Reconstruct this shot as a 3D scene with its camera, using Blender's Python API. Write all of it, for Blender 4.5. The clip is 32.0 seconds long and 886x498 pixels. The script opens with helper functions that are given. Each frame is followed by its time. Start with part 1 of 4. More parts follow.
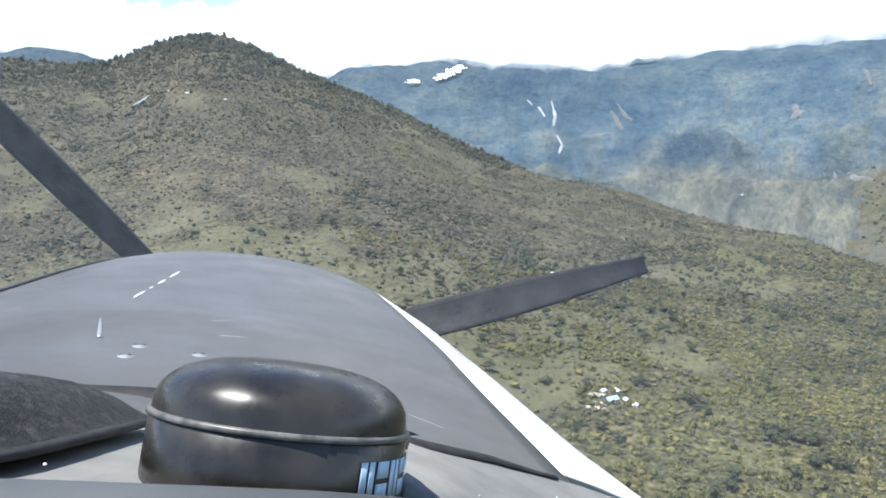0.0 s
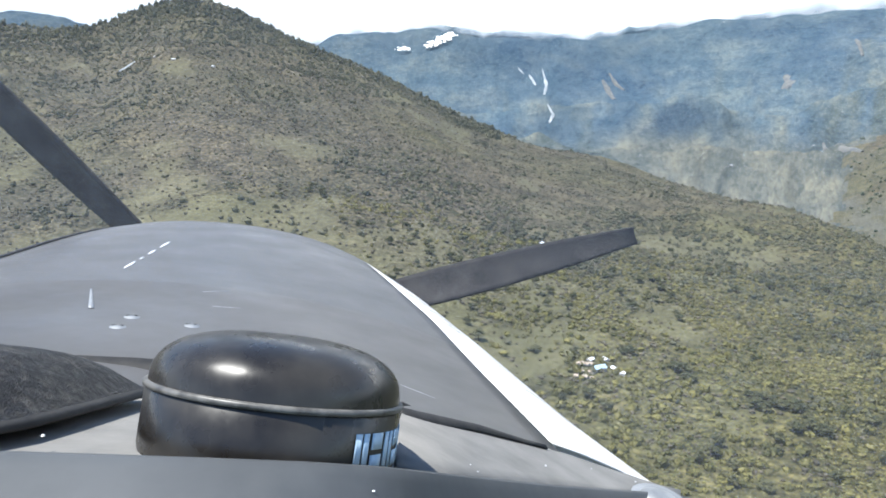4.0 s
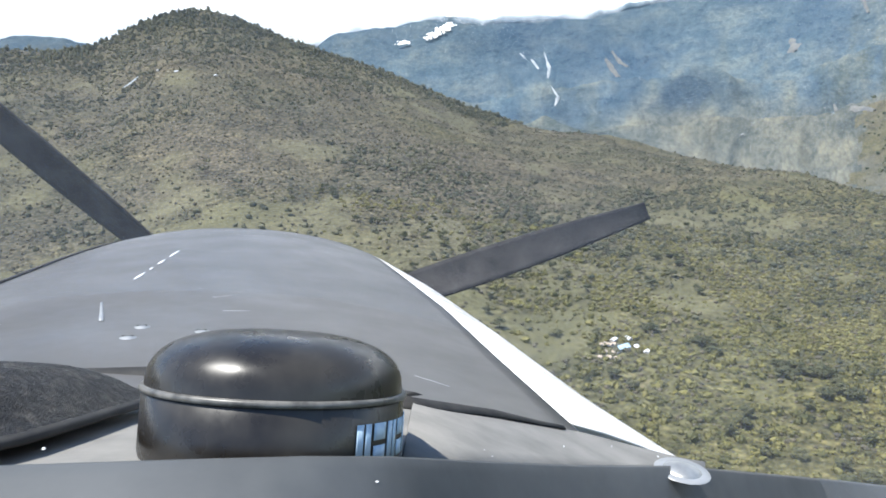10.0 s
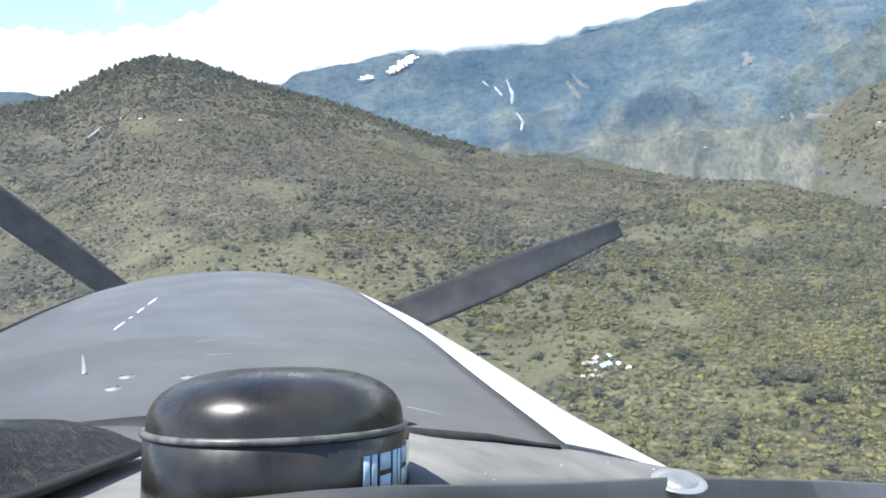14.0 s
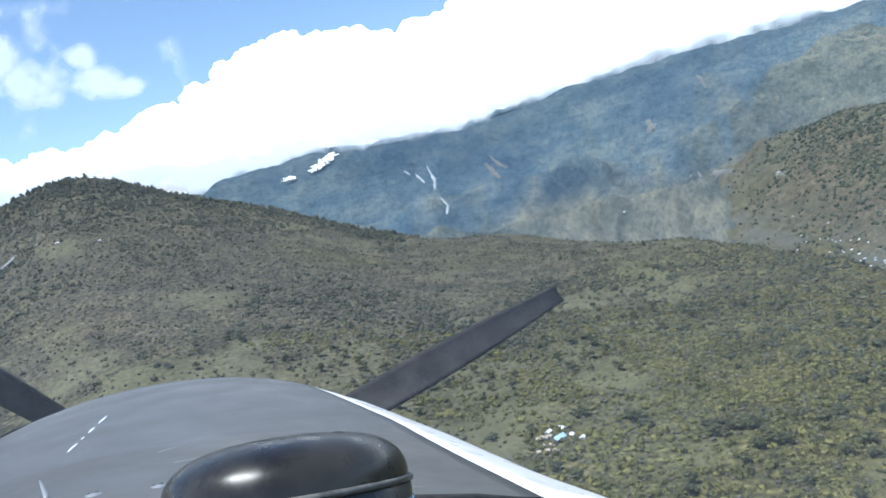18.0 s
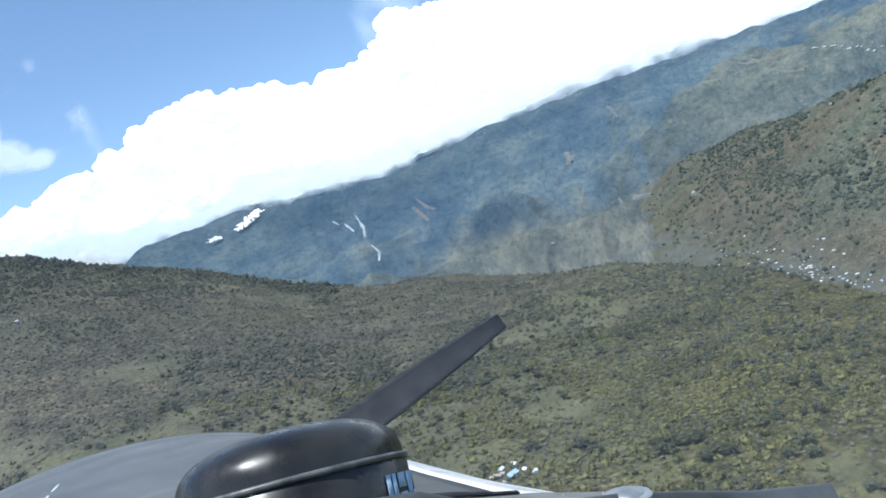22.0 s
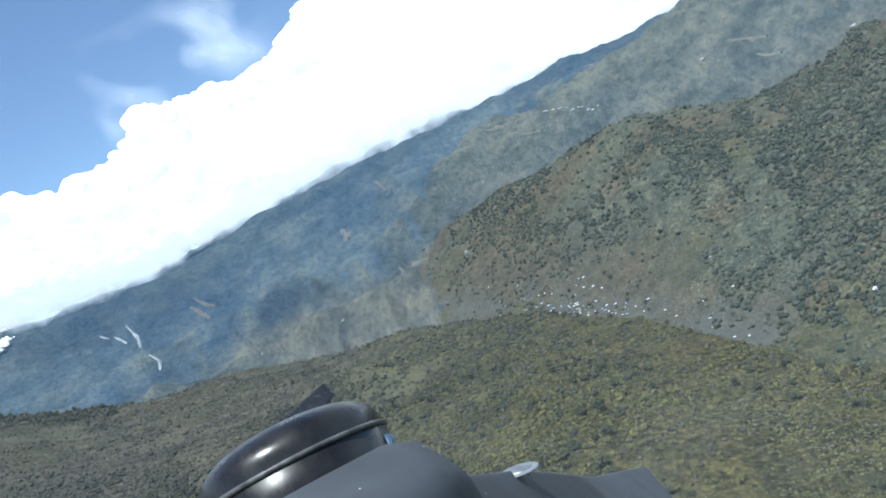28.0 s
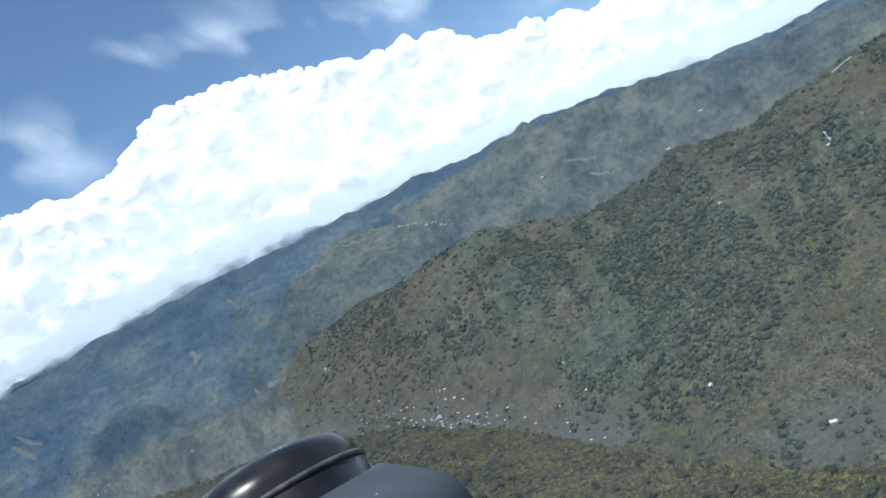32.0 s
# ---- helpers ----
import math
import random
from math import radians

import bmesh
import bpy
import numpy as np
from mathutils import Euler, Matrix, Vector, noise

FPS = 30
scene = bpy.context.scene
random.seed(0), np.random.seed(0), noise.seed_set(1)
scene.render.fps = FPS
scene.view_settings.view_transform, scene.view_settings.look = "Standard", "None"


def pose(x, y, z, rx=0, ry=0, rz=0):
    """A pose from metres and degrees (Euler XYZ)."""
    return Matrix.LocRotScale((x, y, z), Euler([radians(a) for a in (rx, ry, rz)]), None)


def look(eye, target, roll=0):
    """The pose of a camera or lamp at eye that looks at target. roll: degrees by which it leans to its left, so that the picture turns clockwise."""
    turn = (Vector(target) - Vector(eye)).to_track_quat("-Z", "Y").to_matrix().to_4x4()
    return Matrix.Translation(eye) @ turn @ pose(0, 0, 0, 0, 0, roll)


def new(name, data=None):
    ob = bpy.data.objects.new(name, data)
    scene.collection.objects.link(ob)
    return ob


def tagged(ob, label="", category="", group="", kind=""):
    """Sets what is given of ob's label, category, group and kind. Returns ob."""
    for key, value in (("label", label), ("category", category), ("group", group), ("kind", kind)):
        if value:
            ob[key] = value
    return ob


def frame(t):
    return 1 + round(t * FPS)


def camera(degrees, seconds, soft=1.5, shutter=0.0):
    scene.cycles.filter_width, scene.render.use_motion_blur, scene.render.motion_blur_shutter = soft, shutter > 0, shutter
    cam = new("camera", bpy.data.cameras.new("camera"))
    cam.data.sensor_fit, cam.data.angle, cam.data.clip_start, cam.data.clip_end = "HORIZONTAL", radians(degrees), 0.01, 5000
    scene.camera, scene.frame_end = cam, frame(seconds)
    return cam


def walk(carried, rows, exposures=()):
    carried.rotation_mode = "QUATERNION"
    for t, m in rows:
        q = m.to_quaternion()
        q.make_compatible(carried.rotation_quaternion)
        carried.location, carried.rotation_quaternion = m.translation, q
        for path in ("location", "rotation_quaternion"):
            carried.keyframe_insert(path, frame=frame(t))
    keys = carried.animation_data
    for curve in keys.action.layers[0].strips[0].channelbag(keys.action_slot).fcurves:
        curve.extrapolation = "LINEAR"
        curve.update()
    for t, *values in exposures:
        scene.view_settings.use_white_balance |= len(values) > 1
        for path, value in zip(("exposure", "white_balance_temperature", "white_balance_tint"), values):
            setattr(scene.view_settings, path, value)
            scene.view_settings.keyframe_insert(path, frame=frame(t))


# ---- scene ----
# ---- the camera and its walk ----
cam = camera(62.97, 32.0, soft=1.65)
PATH = [
    (0, pose(-0.0019, 0.0102, 349.9979, 79.047, 2.520, -0.830)),
    (0.5, pose(-0.0027, 0.0096, 349.9984, 78.655, 2.529, -1.023)),
    (1, pose(-0.0036, 0.0095, 349.9978, 78.527, 2.560, -1.467)),
    (1.5, pose(-0.0040, 0.0096, 349.9973, 78.882, 2.490, -1.598)),
    (2, pose(-0.0049, 0.0091, 349.9972, 78.626, 2.073, -1.528)),
    (2.5, pose(-0.0049, 0.0083, 349.9986, 77.709, 1.831, -1.347)),
    (4.5, pose(-0.0027, 0.0084, 350.0005, 76.584, 2.253, -1.618)),
    (5, pose(-0.0034, 0.0085, 349.9995, 76.991, 1.982, -1.722)),
    (5.5, pose(-0.0045, 0.0077, 350.0001, 78.038, 1.304, -2.179)),
    (6, pose(-0.0043, 0.0061, 350.0030, 77.783, 0.963, -2.138)),
    (6.5, pose(-0.0023, 0.0055, 350.0051, 73.382, 1.529, -1.341)),
    (7, pose(-0.0014, 0.0065, 350.0036, 71.393, 1.315, -0.662)),
    (7.5, pose(0.0009, 0.0098, 350.0001, 74.530, 2.202, -0.715)),
    (8, pose(0.0017, 0.0115, 349.9977, 75.443, 2.573, -0.511)),
    (8.5, pose(0.0016, 0.0114, 349.9981, 75.356, 3.347, -0.839)),
    (9, pose(0.0018, 0.0120, 349.9974, 75.619, 4.060, -1.037)),
    (9.5, pose(0.0021, 0.0129, 349.9958, 76.443, 4.793, -1.191)),
    (10, pose(0.0049, 0.0141, 349.9946, 75.951, 6.567, -1.426)),
    (10.5, pose(0.0053, 0.0142, 349.9943, 76.415, 6.797, -1.763)),
    (11, pose(0.0057, 0.0139, 349.9958, 73.020, 6.880, -1.312)),
    (11.5, pose(0.0024, 0.0126, 349.9963, 75.043, 6.618, -2.051)),
    (12, pose(-0.0001, 0.0116, 349.9960, 75.810, 6.814, -2.764)),
    (12.5, pose(-0.0010, 0.0108, 349.9963, 75.741, 7.332, -3.034)),
    (13, pose(-0.0010, 0.0107, 349.9954, 76.411, 8.306, -3.417)),
    (13.5, pose(-0.0003, 0.0105, 349.9951, 76.180, 9.228, -3.905)),
    (14, pose(-0.0008, 0.0093, 349.9958, 77.884, 9.781, -4.205)),
    (14.5, pose(-0.0035, 0.0068, 349.9950, 81.723, 10.605, -4.633)),
    (15, pose(-0.0072, 0.0034, 349.9951, 83.150, 11.237, -5.556)),
    (15.5, pose(-0.0110, -0.0001, 349.9946, 83.375, 11.892, -6.799)),
    (17.5, pose(-0.0188, -0.0109, 349.9943, 82.810, 15.402, -9.808)),
    (18, pose(-0.0220, -0.0124, 349.9921, 83.418, 15.408, -10.433)),
    (18.5, pose(-0.0261, -0.0165, 349.9914, 83.275, 16.122, -11.381)),
    (19, pose(-0.0284, -0.0210, 349.9892, 84.333, 17.782, -12.939)),
    (19.5, pose(-0.0316, -0.0238, 349.9884, 83.003, 18.254, -13.465)),
    (20, pose(-0.0363, -0.0288, 349.9853, 84.457, 19.389, -14.161)),
    (20.5, pose(-0.0388, -0.0314, 349.9815, 85.501, 20.026, -14.656)),
    (21, pose(-0.0409, -0.0332, 349.9791, 85.358, 20.299, -15.183)),
    (21.5, pose(-0.0450, -0.0361, 349.9805, 85.682, 19.831, -15.815)),
    (22, pose(-0.0488, -0.0395, 349.9805, 85.045, 20.120, -16.481)),
    (22.5, pose(-0.0531, -0.0451, 349.9783, 84.828, 21.566, -17.542)),
    (23, pose(-0.0604, -0.0527, 349.9772, 85.388, 22.551, -18.930)),
    (23.5, pose(-0.0660, -0.0579, 349.9773, 85.359, 23.291, -20.095)),
    (24, pose(-0.0709, -0.0623, 349.9764, 85.529, 24.203, -21.011)),
    (24.5, pose(-0.0767, -0.0682, 349.9749, 85.626, 25.726, -22.458)),
    (25, pose(-0.0828, -0.0744, 349.9714, 85.279, 27.746, -24.237)),
    (25.5, pose(-0.0955, -0.0808, 349.9688, 87.705, 27.836, -26.064)),
    (26, pose(-0.1073, -0.0826, 349.9738, 86.474, 26.983, -28.240)),
    (26.5, pose(-0.1190, -0.0833, 349.9764, 86.536, 26.305, -30.010)),
    (28.5, pose(-0.1590, -0.0801, 349.9857, 82.657, 27.814, -37.412)),
    (29, pose(-0.1636, -0.0781, 349.9772, 84.530, 28.609, -38.299)),
    (29.5, pose(-0.1677, -0.0756, 349.9763, 86.943, 28.146, -38.969)),
    (30, pose(-0.1702, -0.0702, 349.9761, 86.791, 26.671, -39.822)),
    (30.5, pose(-0.1755, -0.0649, 349.9802, 85.177, 25.887, -40.893)),
    (31, pose(-0.1909, -0.0596, 349.9807, 87.073, 25.449, -43.469)),
    (31.5, pose(-0.2059, -0.0548, 349.9757, 87.642, 26.870, -46.454)),
    (32, pose(-0.2138, -0.0500, 349.9741, 86.570, 28.059, -48.464)),
]

walk(cam, PATH, [(0, 1.08, 6280, 8), (6, 1.09, 6320, 8), (10, 1.1, 6400, 8), (12.5, 1.15, 6380, 8), (14, 1.2, 6300, 8), (15, 0.86, 6120, 7), (15.5, 0.72, 6050, 7), (18, 0.68, 5840, 5), (19, 0.54, 5780, 4), (20.5, 0.58, 5780, 4), (24, 0.40, 5730, 4), (26, 0.38, 5730, 3), (28.5, 0.44, 5730, 3), (30.5, 0.24, 5700, 3), (32, 0.04, 5650, 3)])
EYE = 350.0                       # height of the flight over the valley floor

# ---- sky, sun, exposure ----
SUN_WAY = Vector((-0.33, -0.10, 0.93)).normalized()     # towards the sun
world = bpy.data.worlds.new("sky")
scene.world = world
world.use_nodes = True
wn = world.node_tree
sky = wn.nodes.new("ShaderNodeTexSky")
sky.sky_type = 'NISHITA'
sky.sun_disc = False
sky.sun_elevation = math.asin(SUN_WAY.z)
sky.sun_rotation = math.atan2(SUN_WAY.x, SUN_WAY.y)
sky.altitude = 2200
sky.air_density = 1.0
sky.dust_density = 0.05
sky.ozone_density = 0.0
wn.links.new(sky.outputs[0], wn.nodes["Background"].inputs[0])
wn.nodes["Background"].inputs[1].default_value = 0.130
sun = new("sun", bpy.data.lights.new("sun", 'SUN'))
sun.data.energy, sun.data.angle, sun.data.color = 3.8, radians(0.53), (1.0, 0.96, 0.9)
sun.matrix_world = look(SUN_WAY * 1000, (0, 0, 0))


# ---- materials ----
def material(name, rough=0.8, metal=0.0, spec=0.5):
    m = bpy.data.materials.new(name)
    m.use_nodes = True
    b = m.node_tree.nodes["Principled BSDF"]
    b.inputs["Roughness"].default_value = rough
    b.inputs["Metallic"].default_value = metal
    b.inputs["Specular IOR Level"].default_value = spec
    return m, m.node_tree, b


def coords(nt, scale=1.0, kind="Object"):
    tc = nt.nodes.new("ShaderNodeTexCoord")
    mp = nt.nodes.new("ShaderNodeMapping")
    s = scale if isinstance(scale, tuple) else (scale,) * 3
    mp.inputs["Scale"].default_value = s
    nt.links.new(tc.outputs[kind], mp.inputs[0])
    return mp.outputs[0]


def fuzz(nt, vec, scale, detail=5, rough=0.6):
    n = nt.nodes.new("ShaderNodeTexNoise")
    n.inputs["Scale"].default_value, n.inputs["Detail"].default_value, n.inputs["Roughness"].default_value = scale, detail, rough
    nt.links.new(vec, n.inputs["Vector"])
    return n.outputs[0]


def ramp(nt, fac, stops):
    r = nt.nodes.new("ShaderNodeValToRGB")
    el = r.color_ramp.elements
    while len(el) < len(stops):
        el.new(0.5)
    for e, (p, c) in zip(el, stops):
        e.position, e.color = p, (*c, 1)
    nt.links.new(fac, r.inputs[0])
    return r.outputs[0]


def mixed(nt, fac, a, b, mode='MIX'):
    m = nt.nodes.new("ShaderNodeMix")
    m.data_type, m.blend_type = 'RGBA', mode
    for s, v in ((0, fac), (6, a), (7, b)):
        if isinstance(v, (int, float)):
            m.inputs[s].default_value = v
        elif isinstance(v, tuple):
            m.inputs[s].default_value = (*v, 1)
        else:
            nt.links.new(v, m.inputs[s])
    return m.outputs[2]


def bump(nt, b, height, strength=0.3, dist=0.01):
    n = nt.nodes.new("ShaderNodeBump")
    n.inputs["Strength"].default_value, n.inputs["Distance"].default_value = strength, dist
    nt.links.new(height, n.inputs["Height"])
    nt.links.new(n.outputs[0], b.inputs["Normal"])


def paint(name, a, c, scale, rough=0.6, metal=0.0, detail=5, bumps=0.0, dist=0.001, kind="Object", lo=0.35, hi=0.65, spec=0.5, rough_var=0.0):
    """Two tones mixed by a noise, with fine relief."""
    m, nt, b = material(name, rough, metal, spec)
    v = coords(nt, 1.0, kind)
    n = fuzz(nt, v, scale, detail)
    nt.links.new(ramp(nt, n, [(lo, a), (hi, c)]), b.inputs["Base Color"])
    if bumps:
        bump(nt, b, fuzz(nt, v, scale * 6, 3), bumps, dist)
    if rough_var:
        mr = nt.nodes.new("ShaderNodeMapRange")
        nt.links.new(fuzz(nt, v, scale * 2.3, 4), mr.inputs[0])
        mr.inputs[1].default_value, mr.inputs[2].default_value = 0.3, 0.7
        mr.inputs[3].default_value, mr.inputs[4].default_value = rough - rough_var, rough + rough_var
        nt.links.new(mr.outputs[0], b.inputs["Roughness"])
    return m


def attribute(nt, name):
    a = nt.nodes.new("ShaderNodeAttribute")
    a.attribute_name = name
    return a.outputs["Fac"]


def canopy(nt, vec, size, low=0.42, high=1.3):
    """Crowns side by side: lit middles and shaded gaps painted into the colour, each with its own tone. Gives the tone
    and the relief.
    """
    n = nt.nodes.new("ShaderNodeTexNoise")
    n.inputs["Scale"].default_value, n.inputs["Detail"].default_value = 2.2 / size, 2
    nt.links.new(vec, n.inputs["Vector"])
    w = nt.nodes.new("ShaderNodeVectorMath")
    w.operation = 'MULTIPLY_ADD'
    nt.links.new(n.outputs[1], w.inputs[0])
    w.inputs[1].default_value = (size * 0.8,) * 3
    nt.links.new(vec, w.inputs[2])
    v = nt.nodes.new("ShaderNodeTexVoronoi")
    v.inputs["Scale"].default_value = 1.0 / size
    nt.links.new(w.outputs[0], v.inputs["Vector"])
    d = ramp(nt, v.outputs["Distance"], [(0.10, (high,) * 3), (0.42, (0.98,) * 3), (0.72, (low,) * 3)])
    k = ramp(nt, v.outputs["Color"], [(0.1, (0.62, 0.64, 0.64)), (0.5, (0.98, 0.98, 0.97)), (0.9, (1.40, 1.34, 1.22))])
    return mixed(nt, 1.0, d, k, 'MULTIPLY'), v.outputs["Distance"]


def ground_material():
    m, nt, b = material("grassland", 0.95, 0, 0.15)
    v = coords(nt)
    big = fuzz(nt, v, 0.006, 6, 0.6)
    mid = fuzz(nt, v, 0.035, 6, 0.65)
    fine = fuzz(nt, v, 0.28, 5, 0.7)
    green = ramp(nt, mid, [(0.3, (0.080, 0.081, 0.048)), (0.48, (0.120, 0.117, 0.063)), (0.62, (0.162, 0.153, 0.082)), (0.72, (0.220, 0.190, 0.110))])
    dry = ramp(nt, mid, [(0.3, (0.074, 0.069, 0.056)), (0.5, (0.118, 0.107, 0.083)), (0.7, (0.178, 0.158, 0.112))])
    wood = ramp(nt, mid, [(0.3, (0.084, 0.102, 0.082)), (0.5, (0.138, 0.153, 0.118)), (0.68, (0.212, 0.214, 0.154))])
    c = mixed(nt, attribute(nt, "dry"), green, dry)
    gold = ramp(nt, mid, [(0.3, (0.052, 0.050, 0.023)), (0.48, (0.096, 0.087, 0.037)), (0.66, (0.172, 0.147, 0.060))])
    c = mixed(nt, attribute(nt, "gold"), c, gold)
    brown = ramp(nt, mid, [(0.3, (0.096, 0.086, 0.064)), (0.5, (0.150, 0.134, 0.097)), (0.68, (0.222, 0.200, 0.142))])
    wood = mixed(nt, ramp(nt, fuzz(nt, v, 0.0045, 5, 0.65), [(0.46, (0, 0, 0)), (0.56, (1, 1, 1))]), wood, brown)
    c = mixed(nt, attribute(nt, "wood"), c, wood)
    dark = ramp(nt, fine, [(0.37, (0.36, 0.38, 0.38)), (0.47, (0.80, 0.81, 0.80)), (0.62, (1.22, 1.20, 1.14))])
    c = mixed(nt, 0.85, c, dark, 'MULTIPLY')
    tint = ramp(nt, big, [(0.35, (0.82, 0.86, 0.80)), (0.65, (1.12, 1.06, 0.95))])
    c = mixed(nt, 0.8, c, tint, 'MULTIPLY')
    # Shade between crowns, and below between tufts, is multiplied into the colour.
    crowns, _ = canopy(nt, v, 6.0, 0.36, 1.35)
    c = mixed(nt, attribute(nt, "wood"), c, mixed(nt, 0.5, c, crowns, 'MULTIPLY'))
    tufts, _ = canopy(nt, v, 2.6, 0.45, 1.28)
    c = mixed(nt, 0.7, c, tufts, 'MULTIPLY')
    lawn = ramp(nt, fuzz(nt, v, 0.02, 6, 0.65), [(0.34, (0.116, 0.115, 0.056)), (0.5, (0.154, 0.148, 0.077)), (0.66, (0.200, 0.186, 0.104))])
    lawn = mixed(nt, mixed(nt, 0.5, (0, 0, 0), attribute(nt, "dry")), lawn, (0.158, 0.144, 0.098))
    lawn = mixed(nt, 0.45, lawn, dark, 'MULTIPLY')
    c = mixed(nt, mixed(nt, 0.65, (0, 0, 0), attribute(nt, "meadow")), c, lawn)
    rock = ramp(nt, fine, [(0.35, (0.068, 0.073, 0.062)), (0.7, (0.170, 0.166, 0.140))])
    c = mixed(nt, attribute(nt, "rock"), c, rock)
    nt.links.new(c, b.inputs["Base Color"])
    bump(nt, b, fine, 0.8, 2.5)
    return m


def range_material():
    """Forest and open slopes far off, distance haze painted into the blue, mapped along and up the mountain wall."""
    m, nt, b = material("hazed_forest", 1.0, 0, 0.0)
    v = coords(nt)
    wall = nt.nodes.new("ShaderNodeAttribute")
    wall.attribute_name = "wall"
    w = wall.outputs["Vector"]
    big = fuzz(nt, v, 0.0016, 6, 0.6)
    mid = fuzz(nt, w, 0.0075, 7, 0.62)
    # Blue air haze is part of these colours, thinner in the olive ones.
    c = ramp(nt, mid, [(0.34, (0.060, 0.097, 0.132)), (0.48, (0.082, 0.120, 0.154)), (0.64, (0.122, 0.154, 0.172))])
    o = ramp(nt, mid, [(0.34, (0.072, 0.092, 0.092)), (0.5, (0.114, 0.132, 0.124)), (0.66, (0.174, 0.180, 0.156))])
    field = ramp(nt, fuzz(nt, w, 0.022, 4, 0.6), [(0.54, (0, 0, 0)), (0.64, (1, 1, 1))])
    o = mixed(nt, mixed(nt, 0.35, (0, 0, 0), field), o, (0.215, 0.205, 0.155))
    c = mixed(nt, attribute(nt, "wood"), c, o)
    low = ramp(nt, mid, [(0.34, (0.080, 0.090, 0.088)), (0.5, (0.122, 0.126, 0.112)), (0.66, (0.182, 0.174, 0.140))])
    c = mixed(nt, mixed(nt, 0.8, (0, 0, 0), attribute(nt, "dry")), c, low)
    # Cloud shade painted as dark blue; the mask is no rock here.
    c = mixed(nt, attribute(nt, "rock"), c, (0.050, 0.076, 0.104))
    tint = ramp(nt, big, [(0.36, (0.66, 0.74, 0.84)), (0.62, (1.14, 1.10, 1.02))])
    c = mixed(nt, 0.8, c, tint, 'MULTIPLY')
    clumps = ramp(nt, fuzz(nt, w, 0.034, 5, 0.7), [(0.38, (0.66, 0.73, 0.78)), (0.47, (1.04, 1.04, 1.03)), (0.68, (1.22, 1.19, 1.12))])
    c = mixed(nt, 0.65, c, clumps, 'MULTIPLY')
    # Far crowns get their gap shade from the colour too.
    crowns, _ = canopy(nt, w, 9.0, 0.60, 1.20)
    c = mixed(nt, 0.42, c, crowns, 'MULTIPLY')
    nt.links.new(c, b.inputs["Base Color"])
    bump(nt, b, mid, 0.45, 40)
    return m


def foliage(name, lo, mid, hi, size):
    m, nt, b = material(name, 0.9, 0, 0.12)
    v = coords(nt)
    g = nt.nodes.new("ShaderNodeNewGeometry")
    oi = nt.nodes.new("ShaderNodeObjectInfo")
    n = fuzz(nt, v, size, 4)
    a = nt.nodes.new("ShaderNodeMath")
    a.operation = 'MULTIPLY_ADD'
    nt.links.new(g.outputs["Random Per Island"], a.inputs[0])
    a.inputs[1].default_value = 0.42
    nt.links.new(n, a.inputs[2])
    a2 = nt.nodes.new("ShaderNodeMath")
    a2.operation = 'MULTIPLY_ADD'
    nt.links.new(oi.outputs["Random"], a2.inputs[0])
    a2.inputs[1].default_value = 0.2
    nt.links.new(a.outputs[0], a2.inputs[2])
    nt.links.new(ramp(nt, a2.outputs[0], [(0.35, lo), (0.68, mid), (1.0, hi)]), b.inputs["Base Color"])
    return m


def cloud_material():
    m, nt, b = material("cloud", 1.0, 0, 0.0)
    v = coords(nt)
    n = fuzz(nt, v, 0.006, 6, 0.6)
    nt.links.new(ramp(nt, n, [(0.3, (0.88, 0.86, 0.83)), (0.6, (0.96, 0.94, 0.91))]), b.inputs["Base Color"])
    # Glow added to whiten the shaded sides; the cloud is no light source.
    b.inputs["Emission Color"].default_value = (1.0, 0.95, 0.88, 1)
    b.inputs["Emission Strength"].default_value = 0.42
    bump(nt, b, n, 0.12, 25)
    return m


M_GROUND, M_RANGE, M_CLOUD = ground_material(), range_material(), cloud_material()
M_SCRUB = foliage("scrub", (0.040, 0.045, 0.034), (0.072, 0.076, 0.054), (0.132, 0.128, 0.078), 0.02)
M_HEATH = foliage("heath_shrubs", (0.052, 0.048, 0.038), (0.098, 0.088, 0.064), (0.165, 0.145, 0.098), 0.02)
M_FOREST = foliage("forest", (0.029, 0.034, 0.018), (0.082, 0.083, 0.034), (0.190, 0.172, 0.064), 0.03)
M_VALLEY = foliage("valley_trees", (0.028, 0.038, 0.030), (0.068, 0.083, 0.059), (0.150, 0.156, 0.100), 0.015)
M_PLANT = foliage("meadow_plants", (0.027, 0.031, 0.016), (0.094, 0.098, 0.044), (0.225, 0.216, 0.092), 0.05)
M_BUSH = foliage("plateau_bushes", (0.027, 0.031, 0.018), (0.080, 0.079, 0.038), (0.190, 0.170, 0.072), 0.02)
M_LEAF = foliage("leaves", (0.036, 0.041, 0.025), (0.066, 0.071, 0.040), (0.115, 0.113, 0.058), 0.3)
M_BARK = paint("bark", (0.09, 0.07, 0.05), (0.20, 0.17, 0.13), 1.2, 0.9)
M_COWL = paint("matt_grey_paint", (0.084, 0.079, 0.072), (0.114, 0.108, 0.100), 3.0, 0.44, 0.0, 6, 0.04, 0.0006, rough_var=0.10)
M_WHITE = paint("white_gloss_paint", (0.80, 0.78, 0.74), (0.86, 0.84, 0.81), 4.0, 0.28, 0.0, 4, rough_var=0.06)
M_SIDE = paint("grey_side_paint", (0.22, 0.23, 0.24), (0.30, 0.31, 0.32), 4.0, 0.35, 0.0, 4, rough_var=0.06)
M_BLACK = paint("black_rubber", (0.012, 0.012, 0.012), (0.035, 0.033, 0.03), 60.0, 0.75)
